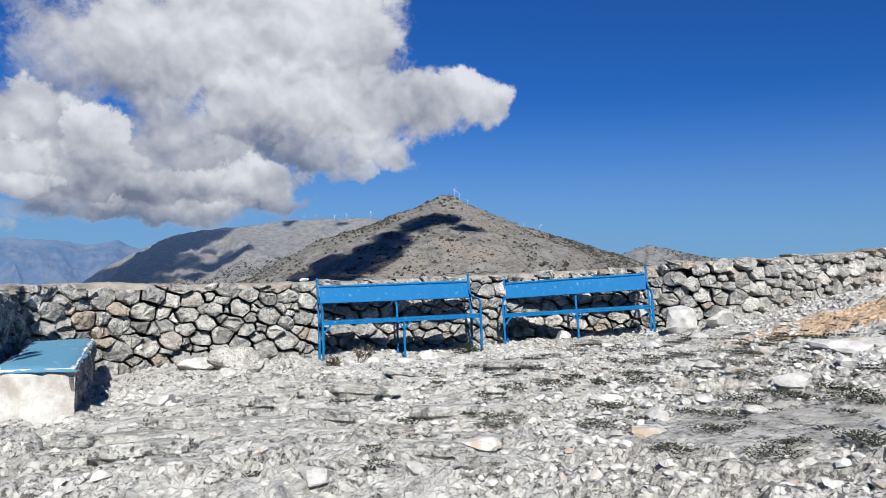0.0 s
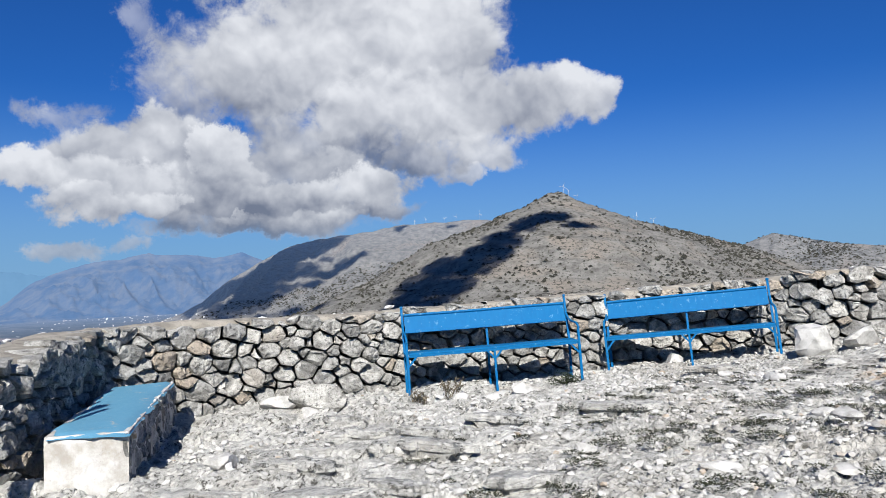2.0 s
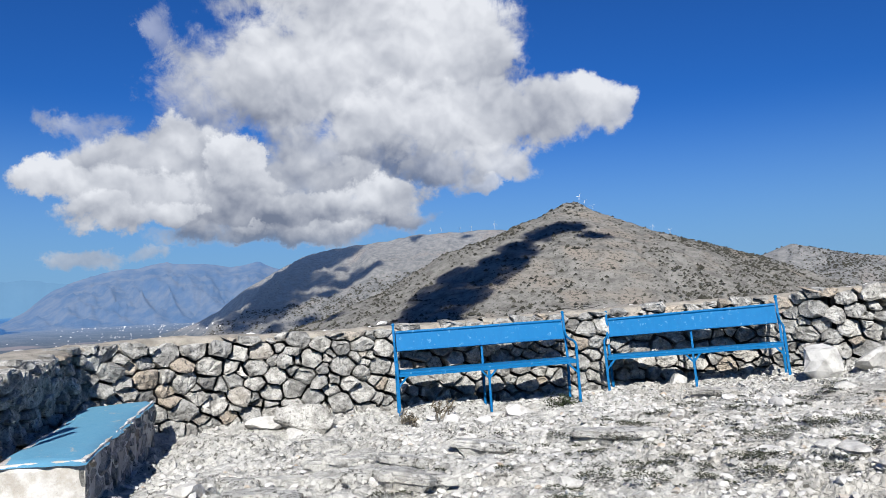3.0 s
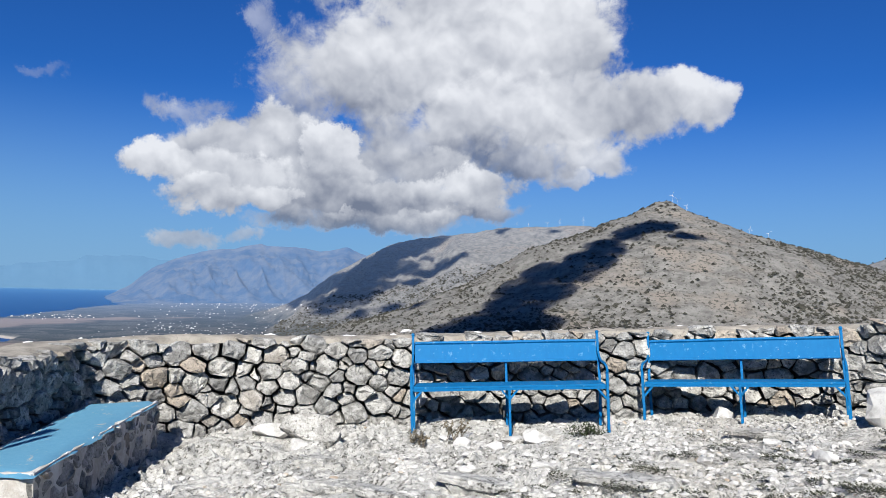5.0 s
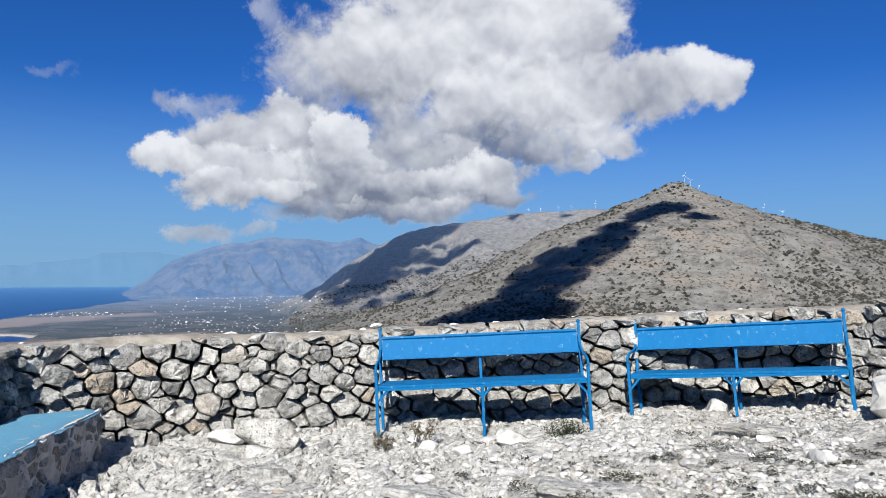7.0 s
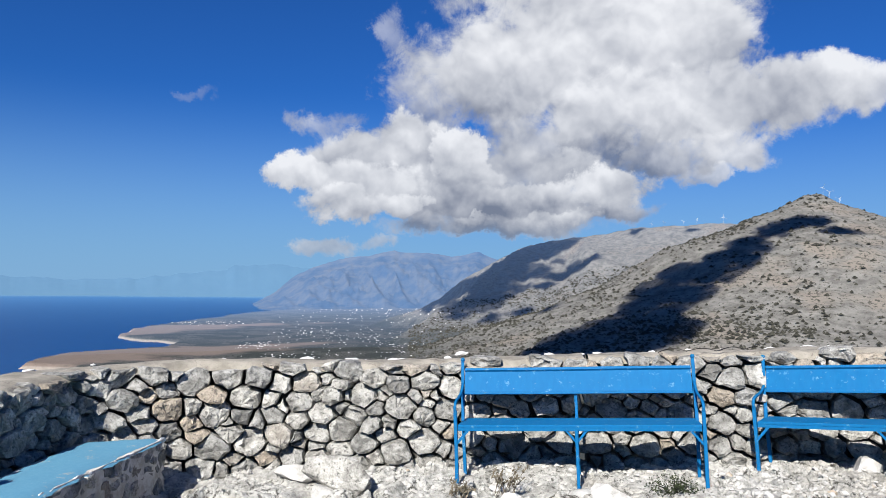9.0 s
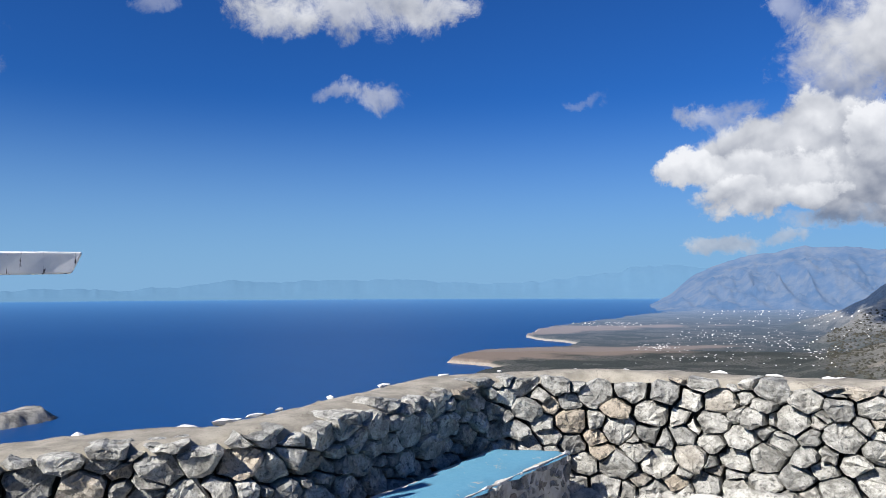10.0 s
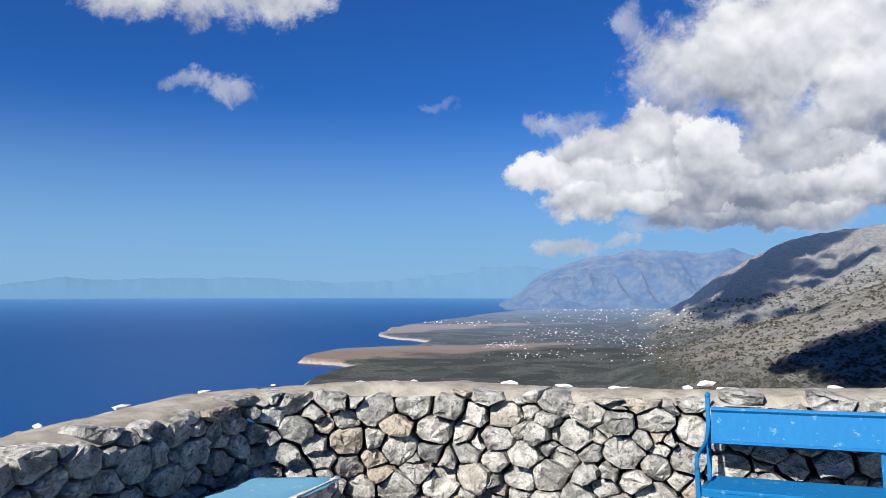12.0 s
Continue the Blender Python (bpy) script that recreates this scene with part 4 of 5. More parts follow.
def stone_rings(poly, depth, proud, rng, gap=0.006):
    """Rings of (u, v, out) for one rough block with the outline poly: back, shoulder, brow and face."""
    cu, cv = sum(p[0] for p in poly) / len(poly), sum(p[1] for p in poly) / len(poly)
    # a stone never quite fits its place
    turn, fit = rng.uniform(-0.13, 0.13), rng.uniform(0.93, 1.02)
    c, s = math.cos(turn) * fit, math.sin(turn) * fit
    poly = [(cu + (u - cu) * c - (v - cv) * s, cv + (u - cu) * s + (v - cv) * c) for u, v in poly]
    pts = []
    ends = len(poly)
    for i in range(ends):
        (pu, pv), (au, av), (bu, bv) = poly[i - 1], poly[i], poly[(i + 1) % ends]
        before, after = math.hypot(au - pu, av - pv), math.hypot(bu - au, bv - av)
        if after < 0.016:
            continue
        # knock the corner off, so that dark hollows stay between the stones
        cut = rng.uniform(0.02, 0.16)
        if before > 0.06 and rng.random() < 0.6:
            pts.append((au + (pu - au) * cut, av + (pv - av) * cut))
        pts.append((au + (bu - au) * cut, av + (bv - av) * cut))
        if after > 0.10:
            t = rng.uniform(0.35, 0.65)
            pts.append((au + (bu - au) * t + rng.uniform(-0.013, 0.013), av + (bv - av) * t + rng.uniform(-0.013, 0.013)))
    if len(pts) < 3:
        return None
    gap = gap * rng.uniform(0.2, 1.8)
    span = max(math.hypot(u - cu, v - cv) for u, v in pts)

    def ring(shrink, out, loose, rough, tilt=(0, 0)):
        made = []
        for u, v in pts:
            d = math.hypot(u - cu, v - cv) + 1e-6
            k = max(0.2, (d - gap) / d) * shrink * (1 + rng.uniform(-loose, loose))
            made.append((cu + (u - cu) * k, cv + (v - cv) * k, out + rng.uniform(-rough, rough) * min(1.0, span / 0.12) + tilt[0] * (u - cu) + tilt[1] * (v - cv)))
        return made
    tilt = (rng.uniform(-0.3, 0.3), rng.uniform(-0.45, 0.25))
    peak = (cu + rng.uniform(-0.3, 0.3) * span, cv + rng.uniform(-0.3, 0.3) * span)
    return [ring(0.90, -depth, 0.03, 0.0), ring(1.0, proud - 0.03 - 0.20 * span, 0.03, 0.012), ring(0.93, proud - 0.006, 0.055, 0.013, tilt), ring(0.62, proud + 0.006, 0.22, 0.011, tilt)], (*peak, proud + rng.uniform(-0.012, 0.016))


def ring_faces(count, rings):
    faces = []
    for r in range(rings - 1):
        for i in range(count):
            j = (i + 1) % count
            faces.append((r * count + i, r * count + j, (r + 1) * count + j, (r + 1) * count + i))
    last = rings * count
    for i in range(count):
        faces.append(((rings - 1) * count + i, (rings - 1) * count + (i + 1) % count, last))
    return faces


def wall_stretch(name, s0, s1, seed, size, label):
    """A stretch of dry stone wall: core, stones, cement cap and the whitewashed stones on its far edge."""
    rng = random.Random(seed)
    ss = np.arange(s0, s1 + 0.001, 0.12)
    x, y, hx, hy, top = on_wall(ss)
    nx, ny = hy, -hx                       # towards the inside
    base = lie(x, y) - 0.35
    thick = 0.62
    verts, faces = [], []
    for i in range(len(ss)):
        for off, z in ((-0.24, base[i]), (-0.24, top[i] - 0.05), (-thick + 0.04, top[i] - 0.05), (-thick - 0.02, base[i] - 0.9)):
            verts.append((x[i] + nx[i] * off, y[i] + ny[i] * off, z))
    for i in range(len(ss) - 1):
        for k in range(4):
            a, b = i * 4 + k, i * 4 + (k + 1) % 4
            faces.append((a, b, b + 4, a + 4))
    faces += [(0, 1, 2, 3), tuple(len(verts) - 4 + k for k in (3, 2, 1, 0))]
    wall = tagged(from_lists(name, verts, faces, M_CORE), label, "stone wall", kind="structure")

    # rough cement cap, its inner lip ragged, crowned and sagging
    across = np.array([-0.045, 0.0, 0.08, 0.2, 0.34, 0.46, 0.56, 0.60, 0.60])
    drop = np.array([-0.055, -0.004, 0.012, 0.02, 0.02, 0.012, 0.0, -0.03, -0.08])
    fs = np.arange(s0, s1 + 0.001, 0.05)
    x, y, hx, hy, top = on_wall(fs)
    S, A = np.meshgrid(fs, across, indexing="ij")
    lip = 0.085 + 0.075 * fbm(fs * 3.1, fs * 0, 4, seed)
    off = -(A + lip[:, None] * np.clip(1 - A / 0.3, 0, 1))
    Z = top[:, None] + drop[None, :] + 0.026 * fbm(S * 2.2, A * 5, 4, seed + 2) + 0.011 * fbm(S * 14, A * 14, 3, seed + 4)
    cap = grid_mesh("cement_cap", x[:, None] + hy[:, None] * off, y[:, None] - hx[:, None] * off, Z, M_CEMENT)
    cap.parent = wall
    cap["label"] = "sandy grey rough cement cap, cracked"

    # stones, one by one
    for poly in stone_cells(s1 - s0, 1.45, size, rng):
        cu, cv = sum(p[0] for p in poly) / len(poly), sum(p[1] for p in poly) / len(poly)
        x0, y0, hx, hy, top0 = (float(v) for v in on_wall(s0 + cu))
        zfoot = float(lie(x0, y0)) - 0.22
        if zfoot + min(v for u, v in poly) > top0 - 0.05:
            continue
        crown_z = top0 - zfoot + rng.uniform(-0.02, 0.055)
        poly = [(u, min(v, crown_z + rng.uniform(-0.012, 0.012))) for u, v in poly]
        built = stone_rings(poly, 0.26, rng.uniform(-0.025, 0.05), rng)
        if built is None:
            continue
        rings, crown = built
        verts = []
        for u, v, o in [p for ring in rings for p in ring] + [crown]:
            wx, wy, dx, dy, _ = (float(q) for q in on_wall(s0 + u))
            verts.append((wx + dy * o, wy - dx * o, zfoot + v))
        from_lists("stone", verts, ring_faces(len(rings[0]), 4), M_STONE, wall)

    # whitewashed stones along the far edge of the cap
    s = s0 + 0.1
    while s < s1:
        x0, y0, hx, hy, top0 = (float(v) for v in on_wall(s))
        r = rng.uniform(0.02, 0.05)
        rock("edge_stone", (x0 - hy * (0.60 + r * 0.2), y0 + hx * (0.60 + r * 0.2), top0 - r * 0.1), (r * rng.uniform(1.6, 3.0), r * 1.2, r * rng.uniform(0.5, 0.9)), rng, M_WHITE, wall, math.atan2(hy, hx))
        s += rng.uniform(0.12, 0.75)
    return wall


def rock_bm(size, rng, cuts=1):
    """An angular block: a ball cut by a few random planes."""
    bm = bmesh.new()
    bmesh.ops.create_icosphere(bm, subdivisions=cuts, radius=1.0)
    planes = [(Vector((rng.gauss(0, 1), rng.gauss(0, 1), rng.gauss(0, 1))).normalized(), rng.uniform(0.42, 0.80)) for _ in range(10)]
    for v in bm.verts:
        for nrm, d in planes:
            over = v.co.dot(nrm) - d
            if over > 0:
                v.co -= nrm * over
        v.co *= 1 + rng.uniform(-0.05, 0.05)
        v.co = Vector((v.co.x * size[0], v.co.y * size[1], v.co.z * size[2]))
    return bm


def rock(name, at, size, rng, mat, parent=None, turn=None, cuts=1):
    bm = rock_bm(size, rng, cuts)
    ob = part(name, bm, mat, parent)
    ob.matrix_world = pose(*at, 0, 0, math.degrees(turn) if turn is not None else rng.uniform(0, 360))
    return ob


TOTAL = float(ALONG[-1])


def s_at(x, y):
    return float(ALONG[np.argmin(np.hypot(LINE[:, 0] - x, LINE[:, 1] - y))])


S1, S2, S3 = s_at(-4.13, 7.4), s_at(-0.75, 9.98), s_at(3.1, 10.32)


# ---- benches ----
def tube(bm, path, r, sides=8):
    """A round bar along a path."""
    pts = [Vector(p) for p in path]
    loops = []
    for i, p in enumerate(pts):
        d = (pts[min(i + 1, len(pts) - 1)] - pts[max(i - 1, 0)]).normalized()
        a = d.cross(Vector((0.31, 0.87, 0.39))).normalized()
        b = d.cross(a)
        loops.append([bm.verts.new(p + r * (math.cos(2 * math.pi * k / sides) * a + math.sin(2 * math.pi * k / sides) * b)) for k in range(sides)])
    for l0, l1 in zip(loops[:-1], loops[1:]):
        for k in range(sides):
            bm.faces.new((l0[k], l0[(k + 1) % sides], l1[(k + 1) % sides], l1[k]))
    bm.faces.new(loops[0][::-1])
    bm.faces.new(loops[-1])
    return bm


def bar(bm, a, b, w, d, bevel=0.003, side=(1, 0, 0)):
    """A bevelled flat or square bar from a to b, w along side and d across."""
    a, b = Vector(a), Vector(b)
    axis = (b - a).normalized()
    s = Vector(side)
    s = (s - axis * s.dot(axis)).normalized()
    t = axis.cross(s)
    made = bmesh.ops.create_cube(bm, size=1.0)["verts"]
    for v in made:
        v.co = a + axis * ((v.co.z + 0.5) * (b - a).length) + s * v.co.x * w + t * v.co.y * d
    edges = {e for v in made for e in v.link_edges}
    bmesh.ops.bevel(bm, geom=list(edges), offset=bevel, segments=1, affect="EDGES")
    return bm


def arc(points, count=5):
    return [tuple(p) for p in smooth_line(points, 0.03 if count is None else 0.06)]


def blue_bench(at, turn, tilt, length, label):
    bench = tagged(new("bench"), label, "bench", group="blue benches by the wall")
    h = length / 2
    # backrest: a pressed sheet with folded lips, leaning back
    bm = bmesh.new()
    lean = Vector((0, 0.075, 0.225))
    foot, up = Vector((0, 0.405, 0.655)), lean.normalized()
    out = Vector((0, -up.z, up.y))
    section = [(0.0, -0.006), (0.0, 0.016), (0.014, 0.018), (0.018, 0.004), (0.20, 0.004), (0.212, 0.022), (0.232, 0.020), (0.237, 0.0), (0.232, -0.008)]
    count = 25
    rng = random.Random(int(at[0] * 100))
    rows = []
    for i in range(count):
        u = -h + 0.022 + (length - 0.044) * i / (count - 1)
        dent = 0.004 * math.sin(u * 5 + at[0]) + rng.uniform(-0.0015, 0.0015)
        rows.append([bm.verts.new(Vector((u, 0, 0)) + foot + up * a + out * (b + dent)) for a, b in section])
    for r0, r1 in zip(rows[:-1], rows[1:]):
        for k in range(len(section)):
            k2 = (k + 1) % len(section)
            bm.faces.new((r0[k], r0[k2], r1[k2], r1[k]))
    bm.faces.new(rows[0])
    bm.faces.new(rows[-1][::-1])
    bmesh.ops.recalc_face_normals(bm, faces=bm.faces)
    part("backrest", bm, M_BLUE, bench, "bright blue sheet metal backrest, scratched along its lower lip")
    # seat: sheet with a folded front lip
    for k, (y0, y1) in enumerate(((0.0, 0.21), (0.215, 0.42))):
        bm = bmesh.new()
        bar(bm, (-h + 0.02, (y0 + y1) / 2, 0.448 - 0.012 * k), (h - 0.02, (y0 + y1) / 2, 0.448 - 0.012 * k), y1 - y0, 0.024, 0.004, (0, 1, 0))
        part("seat_plank", bm, M_BLUE, bench)
    bm = bmesh.new()
    bar(bm, (-h + 0.02, 0.006, 0.428), (h - 0.02, 0.006, 0.428), 0.03, 0.006, 0.001, (0, 0, 1))
    part("seat_rail", bm, M_BLUE, bench)
    for side in (-1, 1):
        u = side * h
        bm = bmesh.new()
        bar(bm, (u, 0.0, -0.05), (u, 0.015, 0.58), 0.028, 0.028)
        part("front_leg", bm, M_BLUE, bench)
        bm = bmesh.new()
        bar(bm, (u, 0.43, -0.06), (u, 0.40, 0.44), 0.028, 0.028)
        bar(bm, (u, 0.40, 0.43), (u, 0.492, 0.94), 0.028, 0.020)
        post = part("back_post", bm, M_BLUE, bench)
        bm = bmesh.new()
        bmesh.ops.create_icosphere(bm, subdivisions=2, radius=0.02)
        bmesh.ops.translate(bm, verts=bm.verts, vec=(u, 0.495, 0.955))
        bmesh.ops.scale(bm, verts=bm.verts, vec=(1, 1, 1.0))
        part("finial", bm, M_BLUE, post)
        bm = bmesh.new()
        tube(bm, arc([(u, 0.455, 0.745), (u, 0.40, 0.70), (u, 0.30, 0.665), (u, 0.16, 0.655), (u, 0.05, 0.64), (u, 0.0, 0.60), (u, 0.02, 0.555)]), 0.013)
        part("armrest", bm, M_BLUE, bench, smooth=True)
        bm = bmesh.new()
        bar(bm, (u, 0.0, 0.42), (u, 0.42, 0.41), 0.022, 0.022)
        part("side_rail", bm, M_BLUE, bench)
        bm = bmesh.new()
        bar(bm, (u, 0.004, 0.30), (u - side * 0.11, 0.01, 0.425), 0.006, 0.020, 0.001, (0, 1, 0))
        part("brace", bm, M_BLUE, bench)
    bm = bmesh.new()
    bar(bm, (0, 0.01, -0.05), (0, 0.01, 0.43), 0.026, 0.026)
    part("middle_leg", bm, M_BLUE, bench)
    bm = bmesh.new()
    bar(bm, (0, 0.43, -0.06), (0, 0.40, 0.44), 0.026, 0.022)
    bar(bm, (0, 0.40, 0.43), (0, 0.44, 0.74), 0.026, 0.018)
    part("middle_support", bm, M_BLUE, bench)
    bm = bmesh.new()
    bar(bm, (0, 0.02, 0.40), (0, 0.41, 0.40), 0.022, 0.022)
    part("middle_rail", bm, M_BLUE, bench)
    for side in (-1, 1):
        bm = bmesh.new()
        bar(bm, (0, 0.006, 0.32), (side * 0.09, 0.01, 0.425), 0.006, 0.018, 0.001, (0, 1, 0))
        part("brace", bm, M_BLUE, bench)
    bench.matrix_world = pose(*at, 0, -tilt, turn)
    return bench


blue_bench((-0.55, 9.17, 0.745), 20.0, 2.6, 1.98, "long bright blue metal bench, upright, scratched, against the wall")
blue_bench((1.64, 9.98, 0.845), -5.0, 4.6, 1.93, "long bright blue metal bench, tilted, near a big stone block")


# ---- masonry bench ----
def masonry_bench():
    rng = random.Random(8)
    bench = tagged(new("masonry_bench"), "low stone masonry bench with worn light blue top, by the wall", "bench")
    # plan: edge towards the yard from near to far, edge towards the wall
    a, b, c, d = Vector((-2.40, 5.19)), Vector((-3.66, 7.68)), Vector((-4.06, 7.18)), Vector((-2.86, 4.95))
    top = 1.012
    n_s, n_t = 40, 10
    S, T = np.meshgrid(np.linspace(0, 1, n_s), np.linspace(0, 1, n_t), indexing="ij")
    X = (a.x + (b.x - a.x) * S) * (1 - T) + (d.x + (c.x - d.x) * S) * T
    Y = (a.y + (b.y - a.y) * S) * (1 - T) + (d.y + (c.y - d.y) * S) * T
    edge = np.minimum(np.minimum(S, 1 - S) * n_s, np.minimum(T, 1 - T) * n_t)
    Z = top + 0.012 * fbm(X * 4, Y * 4, 4, 12) - 0.03 * np.clip(1 - edge, 0, 1)
    X, Y = X + 0.05 * fbm(X * 7, Y * 7, 4, 14), Y + 0.05 * fbm(X * 7, Y * 7, 4, 15)
    slab = grid_mesh("painted_top", X, Y, Z, M_WASH)
    slab.parent = bench
    slab["label"] = "light blue paint worn through to plaster"
    # plastered body under it
    verts, faces = [], []
    ring = [a, b, c, d]
    inset = 0.03
    mid = (a + b + c + d) / 4
    for z, k in ((0.25, 0.0), (0.63, 0.012), (top - 0.06, 0.02), (top - 0.012, inset)):
        for i, p in enumerate(ring):
            q = ring[(i + 1) % 4]
            for t in np.linspace(0, 1, 14)[:-1]:
                w = p + (q - p) * t
                w = w + (mid - w).normalized() * (k + 0.03 * float(fbm(np.array([w.x * 6 + z * 5]), np.array([w.y * 6 - z * 7]), 3, 2)[0]))
                verts.append((w.x, w.y, z))
    count = 52
    for r in range(3):
        for i in range(count):
            j = (i + 1) % count
            faces.append((r * count + i, r * count + j, (r + 1) * count + j, (r + 1) * count + i))
    faces.append(tuple(range(3 * count, 4 * count)))
    body = from_lists("body", verts, faces, M_PLASTER, bench)
    body["label"] = "patched whitish lime plaster end"
    # stones set in the long side
    length = (b - a).length
    along, out = (b - a).normalized(), Vector(((b - a).y, -(b - a).x)).normalized()
    for poly in stone_cells(length, 0.6, 0.17, rng, 1.4):
        poly = [(min(max(u, 0.02), length - 0.02), min(v, 0.53)) for u, v in poly]
        built = stone_rings(poly, 0.05, rng.uniform(0.005, 0.03), rng, 0.005)
        if built is None:
            continue
        rings, crown = built
        made = []
        for u, v, o in [p for r in rings for p in r] + [crown]:
            w = a + along * u + out * (o * 0.6 - 0.012)
            made.append((w.x, w.y, 0.455 + v))
        from_lists("stone", made, ring_faces(len(rings[0]), 4), M_STONE, bench)
    # white lime rim along the broken edge
    for i in range(15):
        s = (i + rng.random()) / 15
        w = a + (b - a) * s
        r = rng.uniform(0.018, 0.034)
        rock("rim_chip", (w.x - 0.022, w.y, top - 0.026), (r * 2.6, r * 0.7, r), rng, M_WHITE, bench, math.atan2(along.y, along.x))
    return bench


masonry_bench()


# ---- cross ----
def wooden_cross():
    base = Vector((-2.71, 3.26, float(ground_z(-2.71, 3.26)[0])))
    arm = Vector((-0.15, 0.87, 0)).normalized()
    face = Vector((arm.y, -arm.x, 0))
    cross = tagged(new("cross"), "weathered wooden cross, chipped white paint, bolted joint", "cross")
    rng = random.Random(4)

    def beam(name, p, q, w, d, label, skew=0.0):
        bm = bmesh.new()
        bar(bm, p, q, w, d, 0.008, arm if abs((q - p).z) > 1 else (0, 0, 1))
        bmesh.ops.subdivide_edges(bm, edges=[e for e in bm.edges if e.calc_length() > 0.5], cuts=14)
        for v in bm.verts:
            v.co += Vector((rng.uniform(-1, 1), rng.uniform(-1, 1), 0)) * 0.0025
            if skew and (v.co - q).length < 0.12:
                v.co += arm * skew * (v.co.z - q.z)
        return part(name, bm, M_WOOD, cross, label)
    head = Vector((base.x - 0.015, base.y - 0.205, 3.31))
    beam("upright", Vector((base.x, base.y, base.z - 0.1)), head, 0.10, 0.09, "long post split along the grain")
    joint = Vector((base.x, base.y - 0.065, 2.425)) + face * 0.07
    beam("crossbar", joint - arm * 0.86, joint + arm * 0.79 + Vector((0, 0, 0.035)), 0.105, 0.05, "crossbar with a slanting sawn end", 0.45)
    bm = bmesh.new()
    tube(bm, [joint + arm * t + Vector((0, 0, z)) - face * 0.02 for t, z in ((0.13, 0.06), (0.14, 0.09), (0.16, 0.075), (0.15, 0.06), (0.18, 0.085), (0.21, 0.10), (0.22, 0.08), (0.27, 0.085), (0.33, 0.086))], 0.006, 6)
    part("wire", bm, M_WIRE, cross, "twisted black wire")
    bm = bmesh.new()
    bmesh.ops.create_cone(bm, segments=10, radius1=0.016, radius2=0.012, depth=0.02, cap_ends=True)
    bmesh.ops.rotate(bm, verts=bm.verts, matrix=Euler((0, radians(90), 0)).to_matrix())
    bmesh.ops.translate(bm, verts=bm.verts, vec=joint + face * 0.03)
    part("bolt", bm, M_WIRE, cross, "rusty bolt head")
    return cross


wooden_cross()


# ---- plain unseen block behind the walker, added to shade the west wall's south end ----
bm = bmesh.new()
bar(bm, (-4.4, -2.1, -0.3), (-4.4, -2.1, 3.9), 3.5, 4.2, 0.03)
tagged(part("wall_chapel", bm, M_PLASTER), "plain unseen block that shades the west wall", "wall", kind="structure")

# ---- wall, stretch by stretch ----
wall_stretch("wall_west", s_at(-3.35, 1.5), S1, 21, 0.17, "dry stone wall of grey limestone, capped with cement")
wall_stretch("wall_north", S1, S2, 22, 0.19, "curved dry stone wall of pale limestone, capped with cement")
wall_stretch("wall_behind_benches", S2, S3, 23, 0.185, "dry stone wall behind the benches, capped with cement")
wall_stretch("wall_east", S3, TOTAL, 24, 0.20, "dry stone wall climbing the slope, capped with cement")


# ---- rocks ----
def place_rock(x, y, size, turn, seed, label, lift=0.3, cuts=2, mat=None):
    rng = random.Random(seed)
    ob = rock("rock", (x, y, float(ground_z(x, y)[0]) + size[2] * lift), size, rng, mat or M_PALE, None, radians(turn), cuts)
    return tagged(ob, label, "rock", group="rocks lying in the yard")


place_rock(-2.36, 8.42, (0.36, 0.22, 0.19), 12, 3, "big buff limestone boulder against the wall", 0.5, 2, M_STONE)
place_rock(-2.86, 8.40, (0.26, 0.16, 0.11), -15, 4, "pale limestone rock at the foot of the wall", 0.4)
place_rock(2.86, 9.62, (0.30, 0.20, 0.25), -8, 5, "squared pale limestone block by the bench", 0.75, 2)
place_rock(3.38, 9.70, (0.27, 0.16, 0.17), 20, 6, "grey limestone block by the bench", 0.6)
place_rock(-1.75, 4.4, (0.13, 0.10, 0.09), 30, 9, "orange-stained limestone rock on the ground", 0.5)
place_rock(3.55, 6.45, (0.55, 0.34, 0.12), 5, 10, "smooth grey limestone slab in the slope", -0.62, 3)
place_rock(-0.85, 8.5, (0.14, 0.11, 0.10), 40, 11, "white limestone rock below the bench", 0.45)
place_rock(-0.22, 8.95, (0.26, 0.14, 0.11), 15, 12, "white limestone rock below the bench", 0.4)
place_rock(1.45, 10.2, (0.16, 0.12, 0.12), 15, 13, "rounded limestone rock under the bench", 0.5)



def slab_rock(x, y, rx, ry, turn, lean, seed):
    """A bedded slab that stands a little proud, jagged and split in thin beds, with a dark hollow under its raised edge."""
    rng = random.Random(seed)
    count = rng.randint(13, 18)
    outline = []
    for k in range(count):
        a, r = 6.283 * (k + rng.uniform(-0.3, 0.3)) / count, rng.uniform(0.68, 1.12)
        outline.append((math.cos(a) * r, math.sin(a) * r))
    verts = []
    for shrink, z, loose in ((0.55, -0.11, 0.05), (0.80, -0.035, 0.10), (0.98, -0.022, 0.03), (1.0, 0.004, 0.03), (0.91, 0.010, 0.05), (0.92, 0.026, 0.05), (0.80, 0.034, 0.08), (0.45, 0.036, 0.2)):
        verts += [(u * rx * shrink * rng.uniform(1 - loose, 1 + loose), v * ry * shrink * rng.uniform(1 - loose, 1 + loose), z + rng.uniform(-0.006, 0.006)) for u, v in outline]
    verts.append((0.0, 0.0, 0.038))
    ob = from_lists("rock", verts, ring_faces(count, 8), M_GROUND)
    level = max(float(q) for q in ground_z([x, x + rx * 0.5, x - rx * 0.5], [y, y, y]))
    ob.matrix_world = pose(x, y, level + 0.016, lean, rng.uniform(-3, 3), turn)
    return tagged(ob, "flat grey limestone slab standing proud of the ground", "rock", group="rocks lying in the yard")


